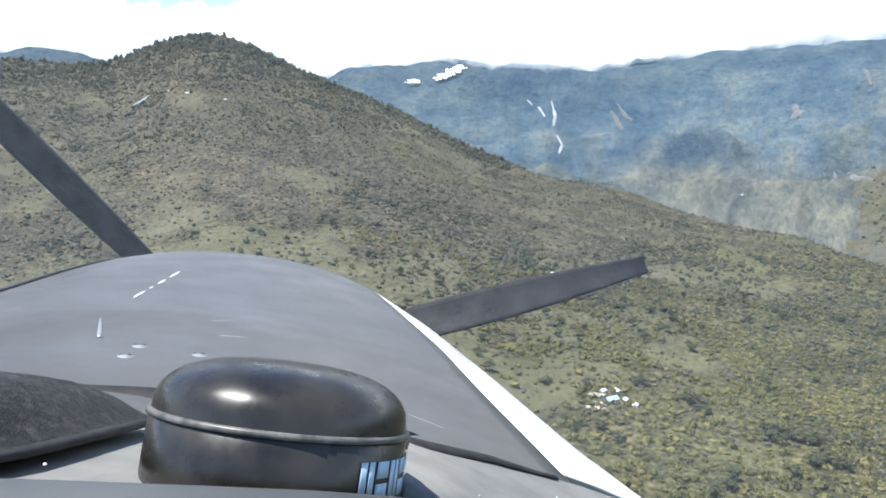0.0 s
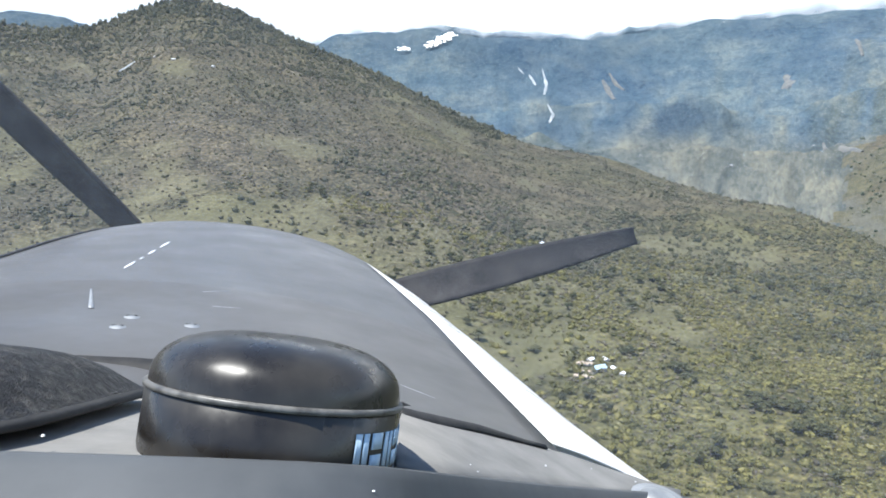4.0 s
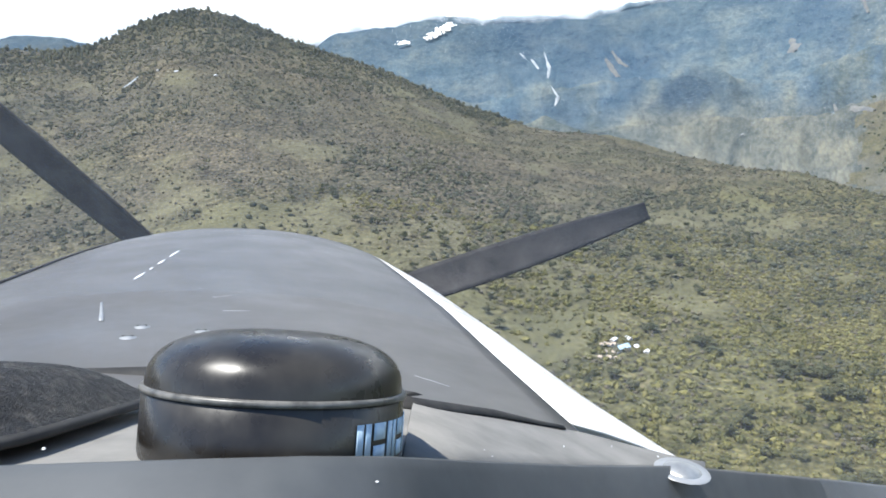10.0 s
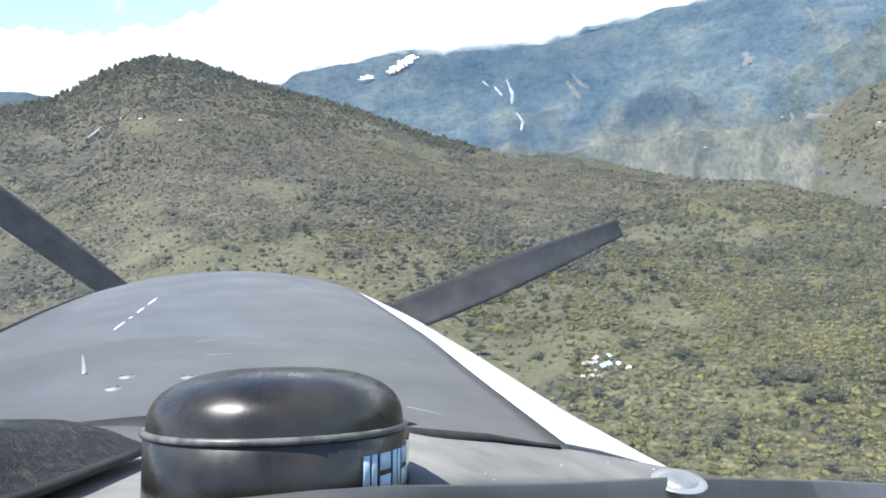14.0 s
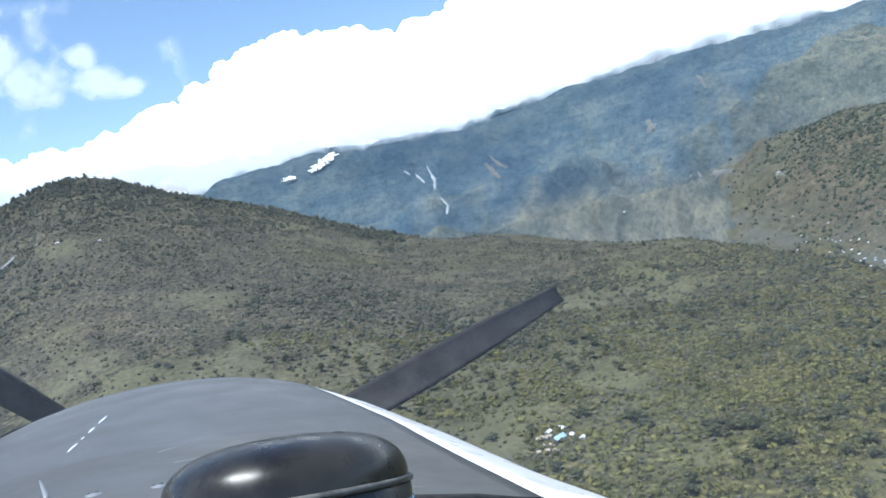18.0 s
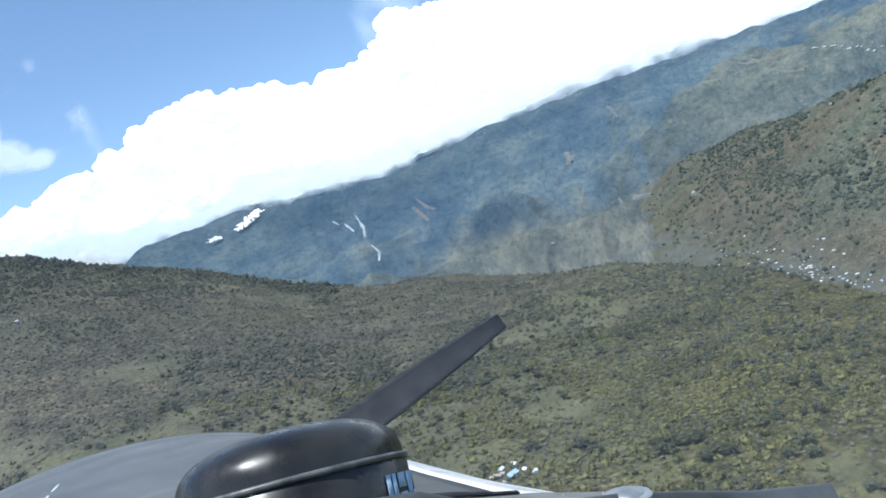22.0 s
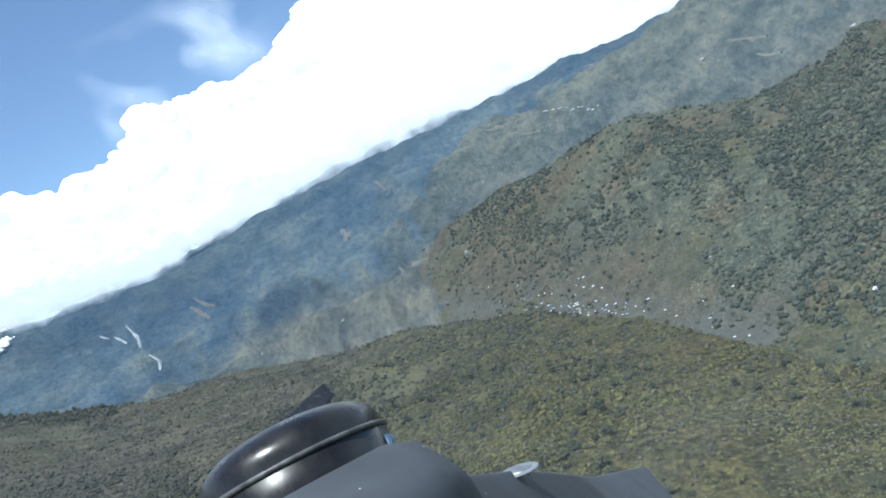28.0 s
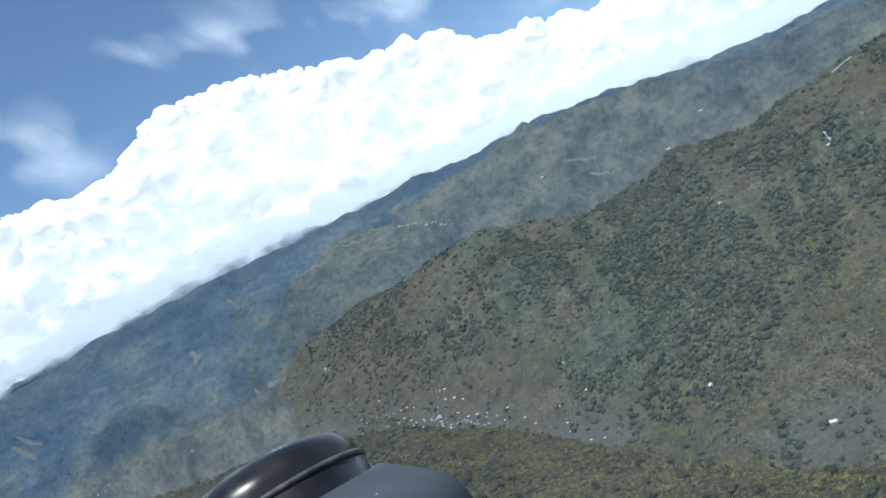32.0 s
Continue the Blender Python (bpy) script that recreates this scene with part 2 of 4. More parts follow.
M_DASH = paint("dusty_glareshield", (0.165, 0.16, 0.148), (0.235, 0.226, 0.208), 25.0, 0.85, 0.0, 6, 0.25, 0.0006)
M_HOOD = paint("grey_hood", (0.060, 0.064, 0.066), (0.094, 0.098, 0.099), 14.0, 0.6, 0.0, 6, 0.2, 0.0004)
M_COVER = paint("crinkled_black_cover", (0.006, 0.005, 0.004), (0.085, 0.076, 0.064), 170.0, 0.45, 0.0, 6, 1.0, 0.0022, lo=0.50, hi=0.72, spec=0.45, rough_var=0.2)
M_DOME = paint("black_plastic", (0.014, 0.012, 0.010), (0.052, 0.046, 0.037), 30.0, 0.32, 0.0, 6, 0.05, 0.0003, lo=0.4, hi=0.72, rough_var=0.12)
M_RIM = paint("worn_plastic_rim", (0.06, 0.057, 0.05), (0.20, 0.19, 0.17), 120.0, 0.4)
M_LETTER = paint("pale_blue_print", (0.36, 0.50, 0.62), (0.50, 0.62, 0.70), 200.0, 0.5)
M_STEEL = paint("dull_steel", (0.34, 0.34, 0.33), (0.52, 0.52, 0.50), 60.0, 0.5, 0.8)
M_BLADE = paint("black_blade_paint", (0.018, 0.017, 0.017), (0.045, 0.042, 0.040), 14.0, 0.75, 0.0, 6, spec=0.2)
M_SCRATCH = paint("pale_scratch", (0.26, 0.27, 0.28), (0.42, 0.43, 0.44), 120.0, 0.5)
M_CHIP = paint("chipped_paint", (0.70, 0.71, 0.72), (0.85, 0.85, 0.85), 80.0, 0.5)
M_ROOF_W = paint("pale_sheet_metal", (0.62, 0.64, 0.66), (0.85, 0.86, 0.87), 0.8, 0.45)
M_ROOF_B = paint("blue_sheet_metal", (0.30, 0.45, 0.62), (0.45, 0.58, 0.72), 0.8, 0.45)
M_ROOF_T = paint("weathered_thatch", (0.36, 0.29, 0.22), (0.54, 0.45, 0.36), 1.5, 0.95)
M_WALL = paint("plank_wall", (0.35, 0.32, 0.27), (0.55, 0.52, 0.46), 1.0, 0.85)
M_SCAR = paint("bare_rock", (0.22, 0.25, 0.27), (0.46, 0.48, 0.48), 0.02, 0.95)
M_FIELD = paint("dry_field", (0.140, 0.145, 0.120), (0.210, 0.200, 0.155), 0.05, 0.95)
M_EARTH = paint("bare_earth", (0.095, 0.105, 0.112), (0.165, 0.160, 0.145), 0.04, 0.95)


# ---- mesh helpers ----
def mesh_from(name, verts, faces, mat, smooth=True):
    me = bpy.data.meshes.new(name)
    me.from_pydata([tuple(v) for v in verts], [], [tuple(f) for f in faces])
    me.materials.append(mat)
    if smooth:
        me.polygons.foreach_set("use_smooth", [True] * len(me.polygons))
    me.update()
    return me


def big_mesh(name, verts, faces, mat, smooth=False):
    """A mesh from arrays of places and of triangles or quads."""
    me = bpy.data.meshes.new(name)
    n, k = faces.shape
    me.vertices.add(len(verts))
    me.vertices.foreach_set("co", np.ascontiguousarray(verts, dtype=np.float32).ravel())
    me.loops.add(n * k)
    me.loops.foreach_set("vertex_index", np.ascontiguousarray(faces, dtype=np.int32).ravel())
    me.polygons.add(n)
    me.polygons.foreach_set("loop_start", np.arange(0, n * k, k, dtype=np.int32))
    me.polygons.foreach_set("use_smooth", np.full(n, smooth))
    me.materials.append(mat)
    me.update(calc_edges=True)
    return me


def part(name, data, parent, label=""):
    ob = new(name, data)
    ob.parent = parent
    return tagged(ob, label)


def from_bm(name, bm, mat, smooth=True):
    me = bpy.data.meshes.new(name)
    bmesh.ops.recalc_face_normals(bm, faces=bm.faces)
    bm.to_mesh(me)
    bm.free()
    me.materials.append(mat)
    if smooth:
        me.polygons.foreach_set("use_smooth", [True] * len(me.polygons))
    return me


def sheet(name, rows, mat, thick=0.0, smooth=True):
    """A sheet through rows of points, given thickness downwards along its normals when asked."""
    nr, nc = len(rows), len(rows[0])
    vs = [p for r in rows for p in r]
    fs = [(i * nc + j, i * nc + j + 1, (i + 1) * nc + j + 1, (i + 1) * nc + j) for i in range(nr - 1) for j in range(nc - 1)]
    me = mesh_from(name, vs, fs, mat, smooth)
    if thick:
        bm = bmesh.new()
        bm.from_mesh(me)
        bmesh.ops.solidify(bm, geom=bm.faces[:], thickness=thick)
        bm.to_mesh(me)
        bm.free()
        if smooth:
            me.polygons.foreach_set("use_smooth", [True] * len(me.polygons))
    return me


def lathe(name, profile, mat, seg=48):
    vs, fs = [], []
    n = len(profile)
    for s in range(seg):
        a = 2 * math.pi * s / seg
        vs += [(r * math.cos(a), r * math.sin(a), z) for r, z in profile]
    for s in range(seg):
        t = (s + 1) % seg
        fs += [(s * n + k, t * n + k, t * n + k + 1, s * n + k + 1) for k in range(n - 1)]
    bm = bmesh.new()
    bv = [bm.verts.new(v) for v in vs]
    for f in fs:
        bm.faces.new([bv[i] for i in f])
    bmesh.ops.remove_doubles(bm, verts=bm.verts, dist=1e-6)
    return from_bm(name, bm, mat)


def slab(name, outline, low, high, mat, bevel=0.0, smooth=False):
    """A flat piece of that outline between two heights; low and high may be functions of x, y."""
    f = low if callable(low) else (lambda x, y: low)
    g = high if callable(high) else (lambda x, y: high)
    bm = bmesh.new()
    a = [bm.verts.new((x, y, f(x, y))) for x, y in outline]
    b = [bm.verts.new((x, y, g(x, y))) for x, y in outline]
    n = len(outline)
    bm.faces.new(a[::-1])
    bm.faces.new(b)
    for i in range(n):
        bm.faces.new((a[i], a[(i + 1) % n], b[(i + 1) % n], b[i]))
    if bevel:
        bmesh.ops.bevel(bm, geom=bm.edges[:], offset=bevel, segments=2, affect='EDGES')
    return from_bm(name, bm, mat, smooth)


# ---- land: height of the ground ----
def hashed(ix, iy, seed):
    h = (ix.astype(np.int64) * 374761393 + iy.astype(np.int64) * 668265263 + seed * 974711) & 0x7fffffff
    h = ((h ^ (h >> 13)) * 1274126177) & 0x7fffffff
    return ((h ^ (h >> 16)) & 0xffff) / 65535.0


def lattice(x, y, seed):
    ix, iy = np.floor(x), np.floor(y)
    fx, fy = x - ix, y - iy
    fx, fy = fx * fx * (3 - 2 * fx), fy * fy * (3 - 2 * fy)
    a, b = hashed(ix, iy, seed), hashed(ix + 1, iy, seed)
    c, d = hashed(ix, iy + 1, seed), hashed(ix + 1, iy + 1, seed)
    return (a * (1 - fx) + b * fx) * (1 - fy) + (c * (1 - fx) + d * fx) * fy


def rough(x, y, size, seed, octaves=4, gain=0.5):
    """Noise about zero, roughly within one."""
    s, amp, tot = 0.0, 1.0, 0.0
    for k in range(octaves):
        s = s + amp * (lattice(x / size * 2 ** k, y / size * 2 ** k, seed + k) * 2 - 1)
        tot += amp
        amp *= gain
    return s / tot * 1.6


def creases(x, y, size, seed, octaves=4):
    s, amp, tot = 0.0, 1.0, 0.0
    for k in range(octaves):
        s = s + amp * (1 - np.abs(lattice(x / size * 2 ** k, y / size * 2 ** k, seed + k) * 2 - 1))
        tot += amp
        amp *= 0.5
    return s / tot * 2 - 1


# Bearings from the plane, with distance and slope angle of each crest in turn.
BROW = ((-180, 500, -16), (-75, 900, -2), (-45, 1150, 4.0), (-36, 1200, 4.6), (-31, 1200, 4.8), (-28, 1200, 4.5), (-25.5, 1190, 4.1), (-23, 1180, 4.2), (-20.5, 1160, 5.1), (-18.5, 1150, 5.7),
        (-16.5, 1150, 5.9), (-14.5, 1150, 5.6), (-12, 1140, 4.5), (-9.5, 1130, 3.2), (-7, 1120, 1.9), (-3, 1110, 0.2), (0, 1100, -1.3),
        (3, 1080, -3.3), (7.5, 1050, -5.2), (12, 1020, -6.4), (17, 980, -7.7), (21, 930, -8.9), (25.5, 860, -10.0), (30, 780, -11.2),
        (34, 700, -12.6), (40, 570, -15.3), (44, 520, -17.4), (49.6, 440, -21.2), (54.5, 375, -24.6), (61, 310, -28.4), (70, 250, -31.5), (90, 230, -33), (180, 500, -16))
FOOT = ((-180, 2300), (-40, 2300), (20, 2200), (26, 2250), (30, 2080), (34, 1760), (39, 1440), (44.5, 1150), (49, 990), (54, 880), (61, 780), (70, 720), (90, 700), (180, 2300))
SPUR = ((-180, 2600, -5), (-40, 2600, -4), (-5, 2600, -5), (8, 2500, -5.4), (16, 2500, -6.4), (24, 2480, -6.6), (28, 2480, -6.3), (31, 2420, -5.8), (34, 2390, -4.9), (37.7, 2330, -4.2),
        (42.4, 2170, -3.8), (47, 2040, -3.6), (50.5, 1950, -3.3), (53, 1900, -4.2), (56.5, 1840, -5.2), (60, 1760, -5.9), (64, 1720, -5.4), (66, 1710, -4.6),
        (69, 1670, -5.4), (72, 1630, -5.6), (75, 1610, -4.8), (79, 1600, -4.2), (84, 1600, -3.8), (120, 1800, -3), (180, 2600, -5))
SHELF = ((-180, 3200, -2), (-40, 3300, -2), (0, 3300, -3.0), (14, 3250, -3.4), (23, 3150, -3.8), (28, 3050, -3.4), (32, 3000, -1.8), (36, 2980, 0.0), (41, 2960, 0.9),
         (46, 2950, 0.7), (50, 2930, 1.2), (54, 2930, 1.5), (60, 2950, 0.9), (66, 2950, 0.2), (71, 2950, -0.9), (76, 2950, -1.0), (84, 3000, -1.8), (180, 3200, -2))
RIM = ((-180, 4300, 3), (-40, 4300, 4.3), (-25, 4300, 4.9), (-20, 4300, 4.6), (-12, 4300, 3.4), (-8, 4300, 2.4), (-6, 4320, 3.3), (2, 4350, 3.5), (12, 4350, 2.7), (25, 4350, 3.2),
       (35, 4350, 3.4), (45, 4350, 2.8), (55, 4350, 2.3), (64, 4350, 1.2), (71, 4350, 0.0), (76, 4350, -0.4), (85, 4350, -1), (180, 4300, 3))


def crest(table, bearing):
    cols = list(zip(*table))
    r = np.interp(bearing, cols[0], cols[1])
    return (r, r * np.tan(np.radians(np.interp(bearing, cols[0], cols[2])))) if len(cols) > 2 else r


def ease(r, r0, z0, r1, z1, bend=1.0):
    t = np.clip((r - r0) / np.maximum(r1 - r0, 1), 0, 1) ** bend
    return z0 + (z1 - z0) * (0.5 * t + 0.5 * t * t * (3 - 2 * t))


def height(x, y):
    x, y = np.asarray(x, float), np.asarray(y, float)
    r = np.hypot(x, y)
    b = np.degrees(np.arctan2(x, y))
    r1, z1 = crest(BROW, b)
    rt = crest(FOOT, b)
    r2, z2 = crest(SPUR, b)
    r3, z3 = crest(SHELF, b)
    r4, z4 = crest(RIM, b)
    zg = -142.0
    floor = np.interp(b, (-180, -30, 5, 24, 180), (-200, -200, -300, -350, -350))
    rv = r1 + np.interp(b, (-20, 25, 45), (500, 420, 260))
    t = np.clip(r / r1, 0, 1)
    z = zg + (z1 - zg) * t ** np.interp(z1, (-150, 100), (1.1, 1.65))
    z = np.where(r > r1, ease(r, r1, z1, rv, floor), z)
    z = np.where(r > rv, ease(r, np.maximum(rv, rt), floor, r2, z2, 0.85), z)
    z = np.where(r > r2, ease(r, r2, z2, r2 + 250, z2 - 55), z)
    z = np.where(r > r2 + 250, ease(r, r2 + 250, z2 - 55, r3, z3, 1.2), z)
    z = np.where(r > r3, ease(r, r3, z3, r3 + 300, z3 - 50), z)
    z = np.where(r > r3 + 300, ease(r, r3 + 300, z3 - 50, r4, z4, 0.9), z)
    z = np.where(r > r4, ease(r, r4, z4, 5200, z4 - 150), z)
    near = np.clip(r / 260, 0.25, 1)
    z = z + near * 2.4 * rough(x, y, 70, 11) + np.clip((r - 250) / 500, 0, 1) * np.clip((1500 - r) / 400, 0, 1) * 7 * creases(x, y, 170, 23)
    steep = np.clip((r - 1000) / 500, 0, 1) * np.clip((b - 22) / 12, 0, 1) * np.clip((r - rt) / 250, 0, 1)
    z = z + steep * (16 * creases(x, y, 240, 31) + 5 * rough(x, y, 90, 37))
    far = np.clip((r - 2150) / 500, 0, 1)
    z = z + far * (62 * creases(x, y, 560, 41, 5) + 16 * rough(x, y, 170, 43)) * np.clip(1.15 - np.abs(r - r4) / 5000, 0, 1)
    gully = np.clip((r - 2300) / 300, 0, 1) * np.clip((3900 - r) / 500, 0, 1)
    cliff = np.clip((b - 12) / 8, 0, 1) * np.clip((38 - b) / 4, 0, 1) * np.clip((r - rt + 250) / 200, 0, 1) * np.clip((2520 - r) / 100, 0, 1)
    z = z + cliff * 17 * creases(b * 52, r * 0.12, 85, 53, 3)
    z = z + gully * 30 * creases(b * 52, r * 0.28, 190, 47, 4)
    z = z + 42 * np.clip(1.9 - np.hypot((b - 19.6) / 1.9, (r - 3090) / 150), 0, 1)
    return z + EYE


def bare(b, r, rt):
    """Brown open ground at the foot of the wooded slope."""
    return 0.5 * np.clip(1.3 - 1.3 * ((b - 42) / 9.5) ** 2, 0, 1) * np.clip(1.5 - np.abs(r - rt - 150) / 150, 0, 1)


def glades(x, y):
    """Above zero where bushes crowd, below zero in open grass."""
    return rough(x, y, 90, 201) + 0.8 * rough(x, y, 34, 203, 3) - 0.06 + np.clip((np.hypot(x, y) - 460) / 200, 0, 0.56) + np.clip((np.degrees(np.arctan2(x, y)) - 34) / 15, 0, 0.6)


def land():
    bear = np.concatenate([np.arange(-180, -60, 3.0), np.arange(-60, 98, 0.24), np.linspace(98, 180, 28)])
    dist = np.concatenate([[0.02, 4, 12], 25 * (4950 / 25) ** np.linspace(0, 1, 330)])
    B, D = np.meshgrid(np.radians(bear), dist)
    X, Y = D * np.sin(B), D * np.cos(B)
    Z = height(X, Y)
    nb = len(bear)
    V = np.stack([X, Y, Z], -1).reshape(-1, 3)
    i, j = np.meshgrid(np.arange(len(dist) - 1), np.arange(nb - 1), indexing="ij")
    a = (i * nb + j).ravel()
    F = np.stack([a, a + 1, a + nb + 1, a + nb], 1)
    bf, rf = np.degrees(B).ravel()[a], D.ravel()[a]
    away = (rf > np.minimum(2420, crest(SPUR, bf)[0] + 110)) | ((bf < 31.5 + 2.5 * rough(X.ravel()[a], Y.ravel()[a], 130, 59)) & (rf > crest(BROW, bf)[0] + 330))
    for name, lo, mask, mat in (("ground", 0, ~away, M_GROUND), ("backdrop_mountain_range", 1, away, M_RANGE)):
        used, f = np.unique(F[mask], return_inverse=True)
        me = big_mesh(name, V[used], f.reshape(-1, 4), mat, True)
        x, y = X.ravel()[used], Y.ravel()[used]
        b, r = np.degrees(B).ravel()[used], D.ravel()[used]
        n1, n2 = rough(x, y, 300, 61), rough(x, y, 90, 67)
        dry = np.clip((36 - b) / 32, 0, 1) * np.clip((r - 150) / 300, 0, 1) * 0.8 + 0.35 * n1 + 0.25 * n2
        rt = crest(FOOT, b)
        r1 = crest(BROW, b)[0]
        wood = np.clip((b - 8) / 10, 0, 1) * np.clip((r - r1 - 30) / 140, 0, 1) * np.clip(0.9 + 0.9 * n1 + 0.5 * n2, 0, 1) * (1 - bare(b, r, rt))
        wood = wood * np.clip((b - 32) / 14, 0.3, 1)
        dry = dry + bare(b, r, rt) + 0.6 * np.clip((58 - b) / 14, 0, 1) * np.clip((b - 20) / 8, 0, 1) * np.clip((r - r1 - 150) / 150, 0, 1)
        rock = np.clip((b - 24) / 5, 0, 1) * np.clip(1.2 - np.abs(r - rt + 60) / 150, 0, 1) * np.clip(0.6 + n2 + 0.5 * n1, 0, 0.9)
        if lo:
            # Painted haze thins by distance and height: blue far up, olive and brown nearer.
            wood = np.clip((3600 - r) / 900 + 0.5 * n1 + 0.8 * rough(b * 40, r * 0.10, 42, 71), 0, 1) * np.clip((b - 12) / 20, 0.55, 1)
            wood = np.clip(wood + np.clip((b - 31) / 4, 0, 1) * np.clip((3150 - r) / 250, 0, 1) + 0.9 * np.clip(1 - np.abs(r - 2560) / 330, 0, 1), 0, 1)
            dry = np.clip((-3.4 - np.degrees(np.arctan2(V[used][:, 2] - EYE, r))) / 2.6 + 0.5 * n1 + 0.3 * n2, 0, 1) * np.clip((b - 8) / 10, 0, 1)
            # Mask of the painted cloud shade: a spur and the wall's upper part.
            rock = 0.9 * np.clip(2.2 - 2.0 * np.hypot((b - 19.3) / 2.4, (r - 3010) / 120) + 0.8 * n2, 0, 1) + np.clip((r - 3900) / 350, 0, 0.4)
        gold = np.clip((b - 24) / 14, 0, 1) * np.clip((760 - r) / 250, 0, 1)
        meadow = np.clip(-2.2 * glades(x, y) - 0.05, 0, 1) * (r < r1 + 30) * np.clip((46 - b) / 10, 0.15, 1)
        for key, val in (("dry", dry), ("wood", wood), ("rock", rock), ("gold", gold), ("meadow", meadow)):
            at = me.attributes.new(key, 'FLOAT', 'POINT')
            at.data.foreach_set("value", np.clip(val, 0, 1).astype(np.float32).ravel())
        if lo:
            at = me.attributes.new("wall", 'FLOAT_VECTOR', 'POINT')
            at.data.foreach_set("vector", np.stack([np.radians(b) * 3200, V[used][:, 2] * 1.5, r * 0.12], 1).astype(np.float32).ravel())
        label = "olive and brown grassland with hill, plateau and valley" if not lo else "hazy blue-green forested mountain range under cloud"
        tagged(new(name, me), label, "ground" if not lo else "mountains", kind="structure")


land()


def place(bearing, r):
    x, y = r * math.sin(radians(bearing)), r * math.cos(radians(bearing))
    return x, y, float(height(x, y))


def radius_at(bearing, slope, near, far):
    """Where the land beyond near is first met at that slope angle from the plane."""
    r = np.arange(near, far, 8.0)
    a = np.degrees(np.arctan2(height(r * math.sin(radians(bearing)), r * math.cos(radians(bearing))) - EYE, r))
    k = int(np.argmax(a > slope))
    return float(r[k]) if a[k] > slope else far


# ---- clouds ----
def ico(sub):
    bm = bmesh.new()
    bmesh.ops.create_icosphere(bm, subdivisions=sub, radius=1.0)
    bm.verts.ensure_lookup_table()
    v = np.array([tuple(q.co) for q in bm.verts])
    f = np.array([[q.index for q in p.verts] for p in bm.faces])
    bm.free()
    return v, f


def puff_shapes(count, sub, seed):
    v, f = ico(sub)
    shapes = []
    for k in range(count):
        d = np.array([noise.fractal(Vector(p) * 1.5 + Vector((k * 7.3 + seed, 0, 0)), 1.0, 2.0, 4) for p in v])
        shapes.append(v * (1 + 0.30 * d)[:, None])
    return shapes, f


def joined(shapes, f, items):
    """Copies of the shapes at (x, y, z, size_x, size_y, size_z, turn) as one pair of arrays."""
    vs, fs, n = [], [], 0
    for k, (x, y, z, sx, sy, sz, a) in enumerate(items):
        s = shapes[k % len(shapes)] if isinstance(shapes, list) else shapes
        c, d = math.cos(a), math.sin(a)
        px, py = s[:, 0] * sx, s[:, 1] * sy
        vs.append(np.stack([px * c - py * d + x, px * d + py * c + y, s[:, 2] * sz + z], 1))
        ff = f[k % len(f)] if isinstance(f, list) else f
        fs.append(ff + n)
        n += len(s)
    return np.concatenate(vs), np.concatenate(fs)


BASE = ((-90, 4.0), (-26, 4.6), (-12, 4.3), (-7, 3.4), (2, 3.9), (12, 3.1), (25, 4.0), (35, 3.9), (45, 3.2), (55, 2.6), (64, 1.6), (71, 0.4), (76, 0.2), (85, -0.4), (100, 0))
TOP = ((-90, 9), (-24, 8.6), (-16, 7.6), (-10, 8.8), (-5, 10.6), (0, 12.6), (4, 12.3), (8, 10.9), (14, 11.2), (18, 13.8), (24, 12.6), (28, 13.2), (32, 16.0),
       (37, 16.0), (42, 14.6), (48, 13.0), (53, 11.6), (58, 9.6), (65, 7.9), (70, 6.6), (78, 5.6), (100, 5))


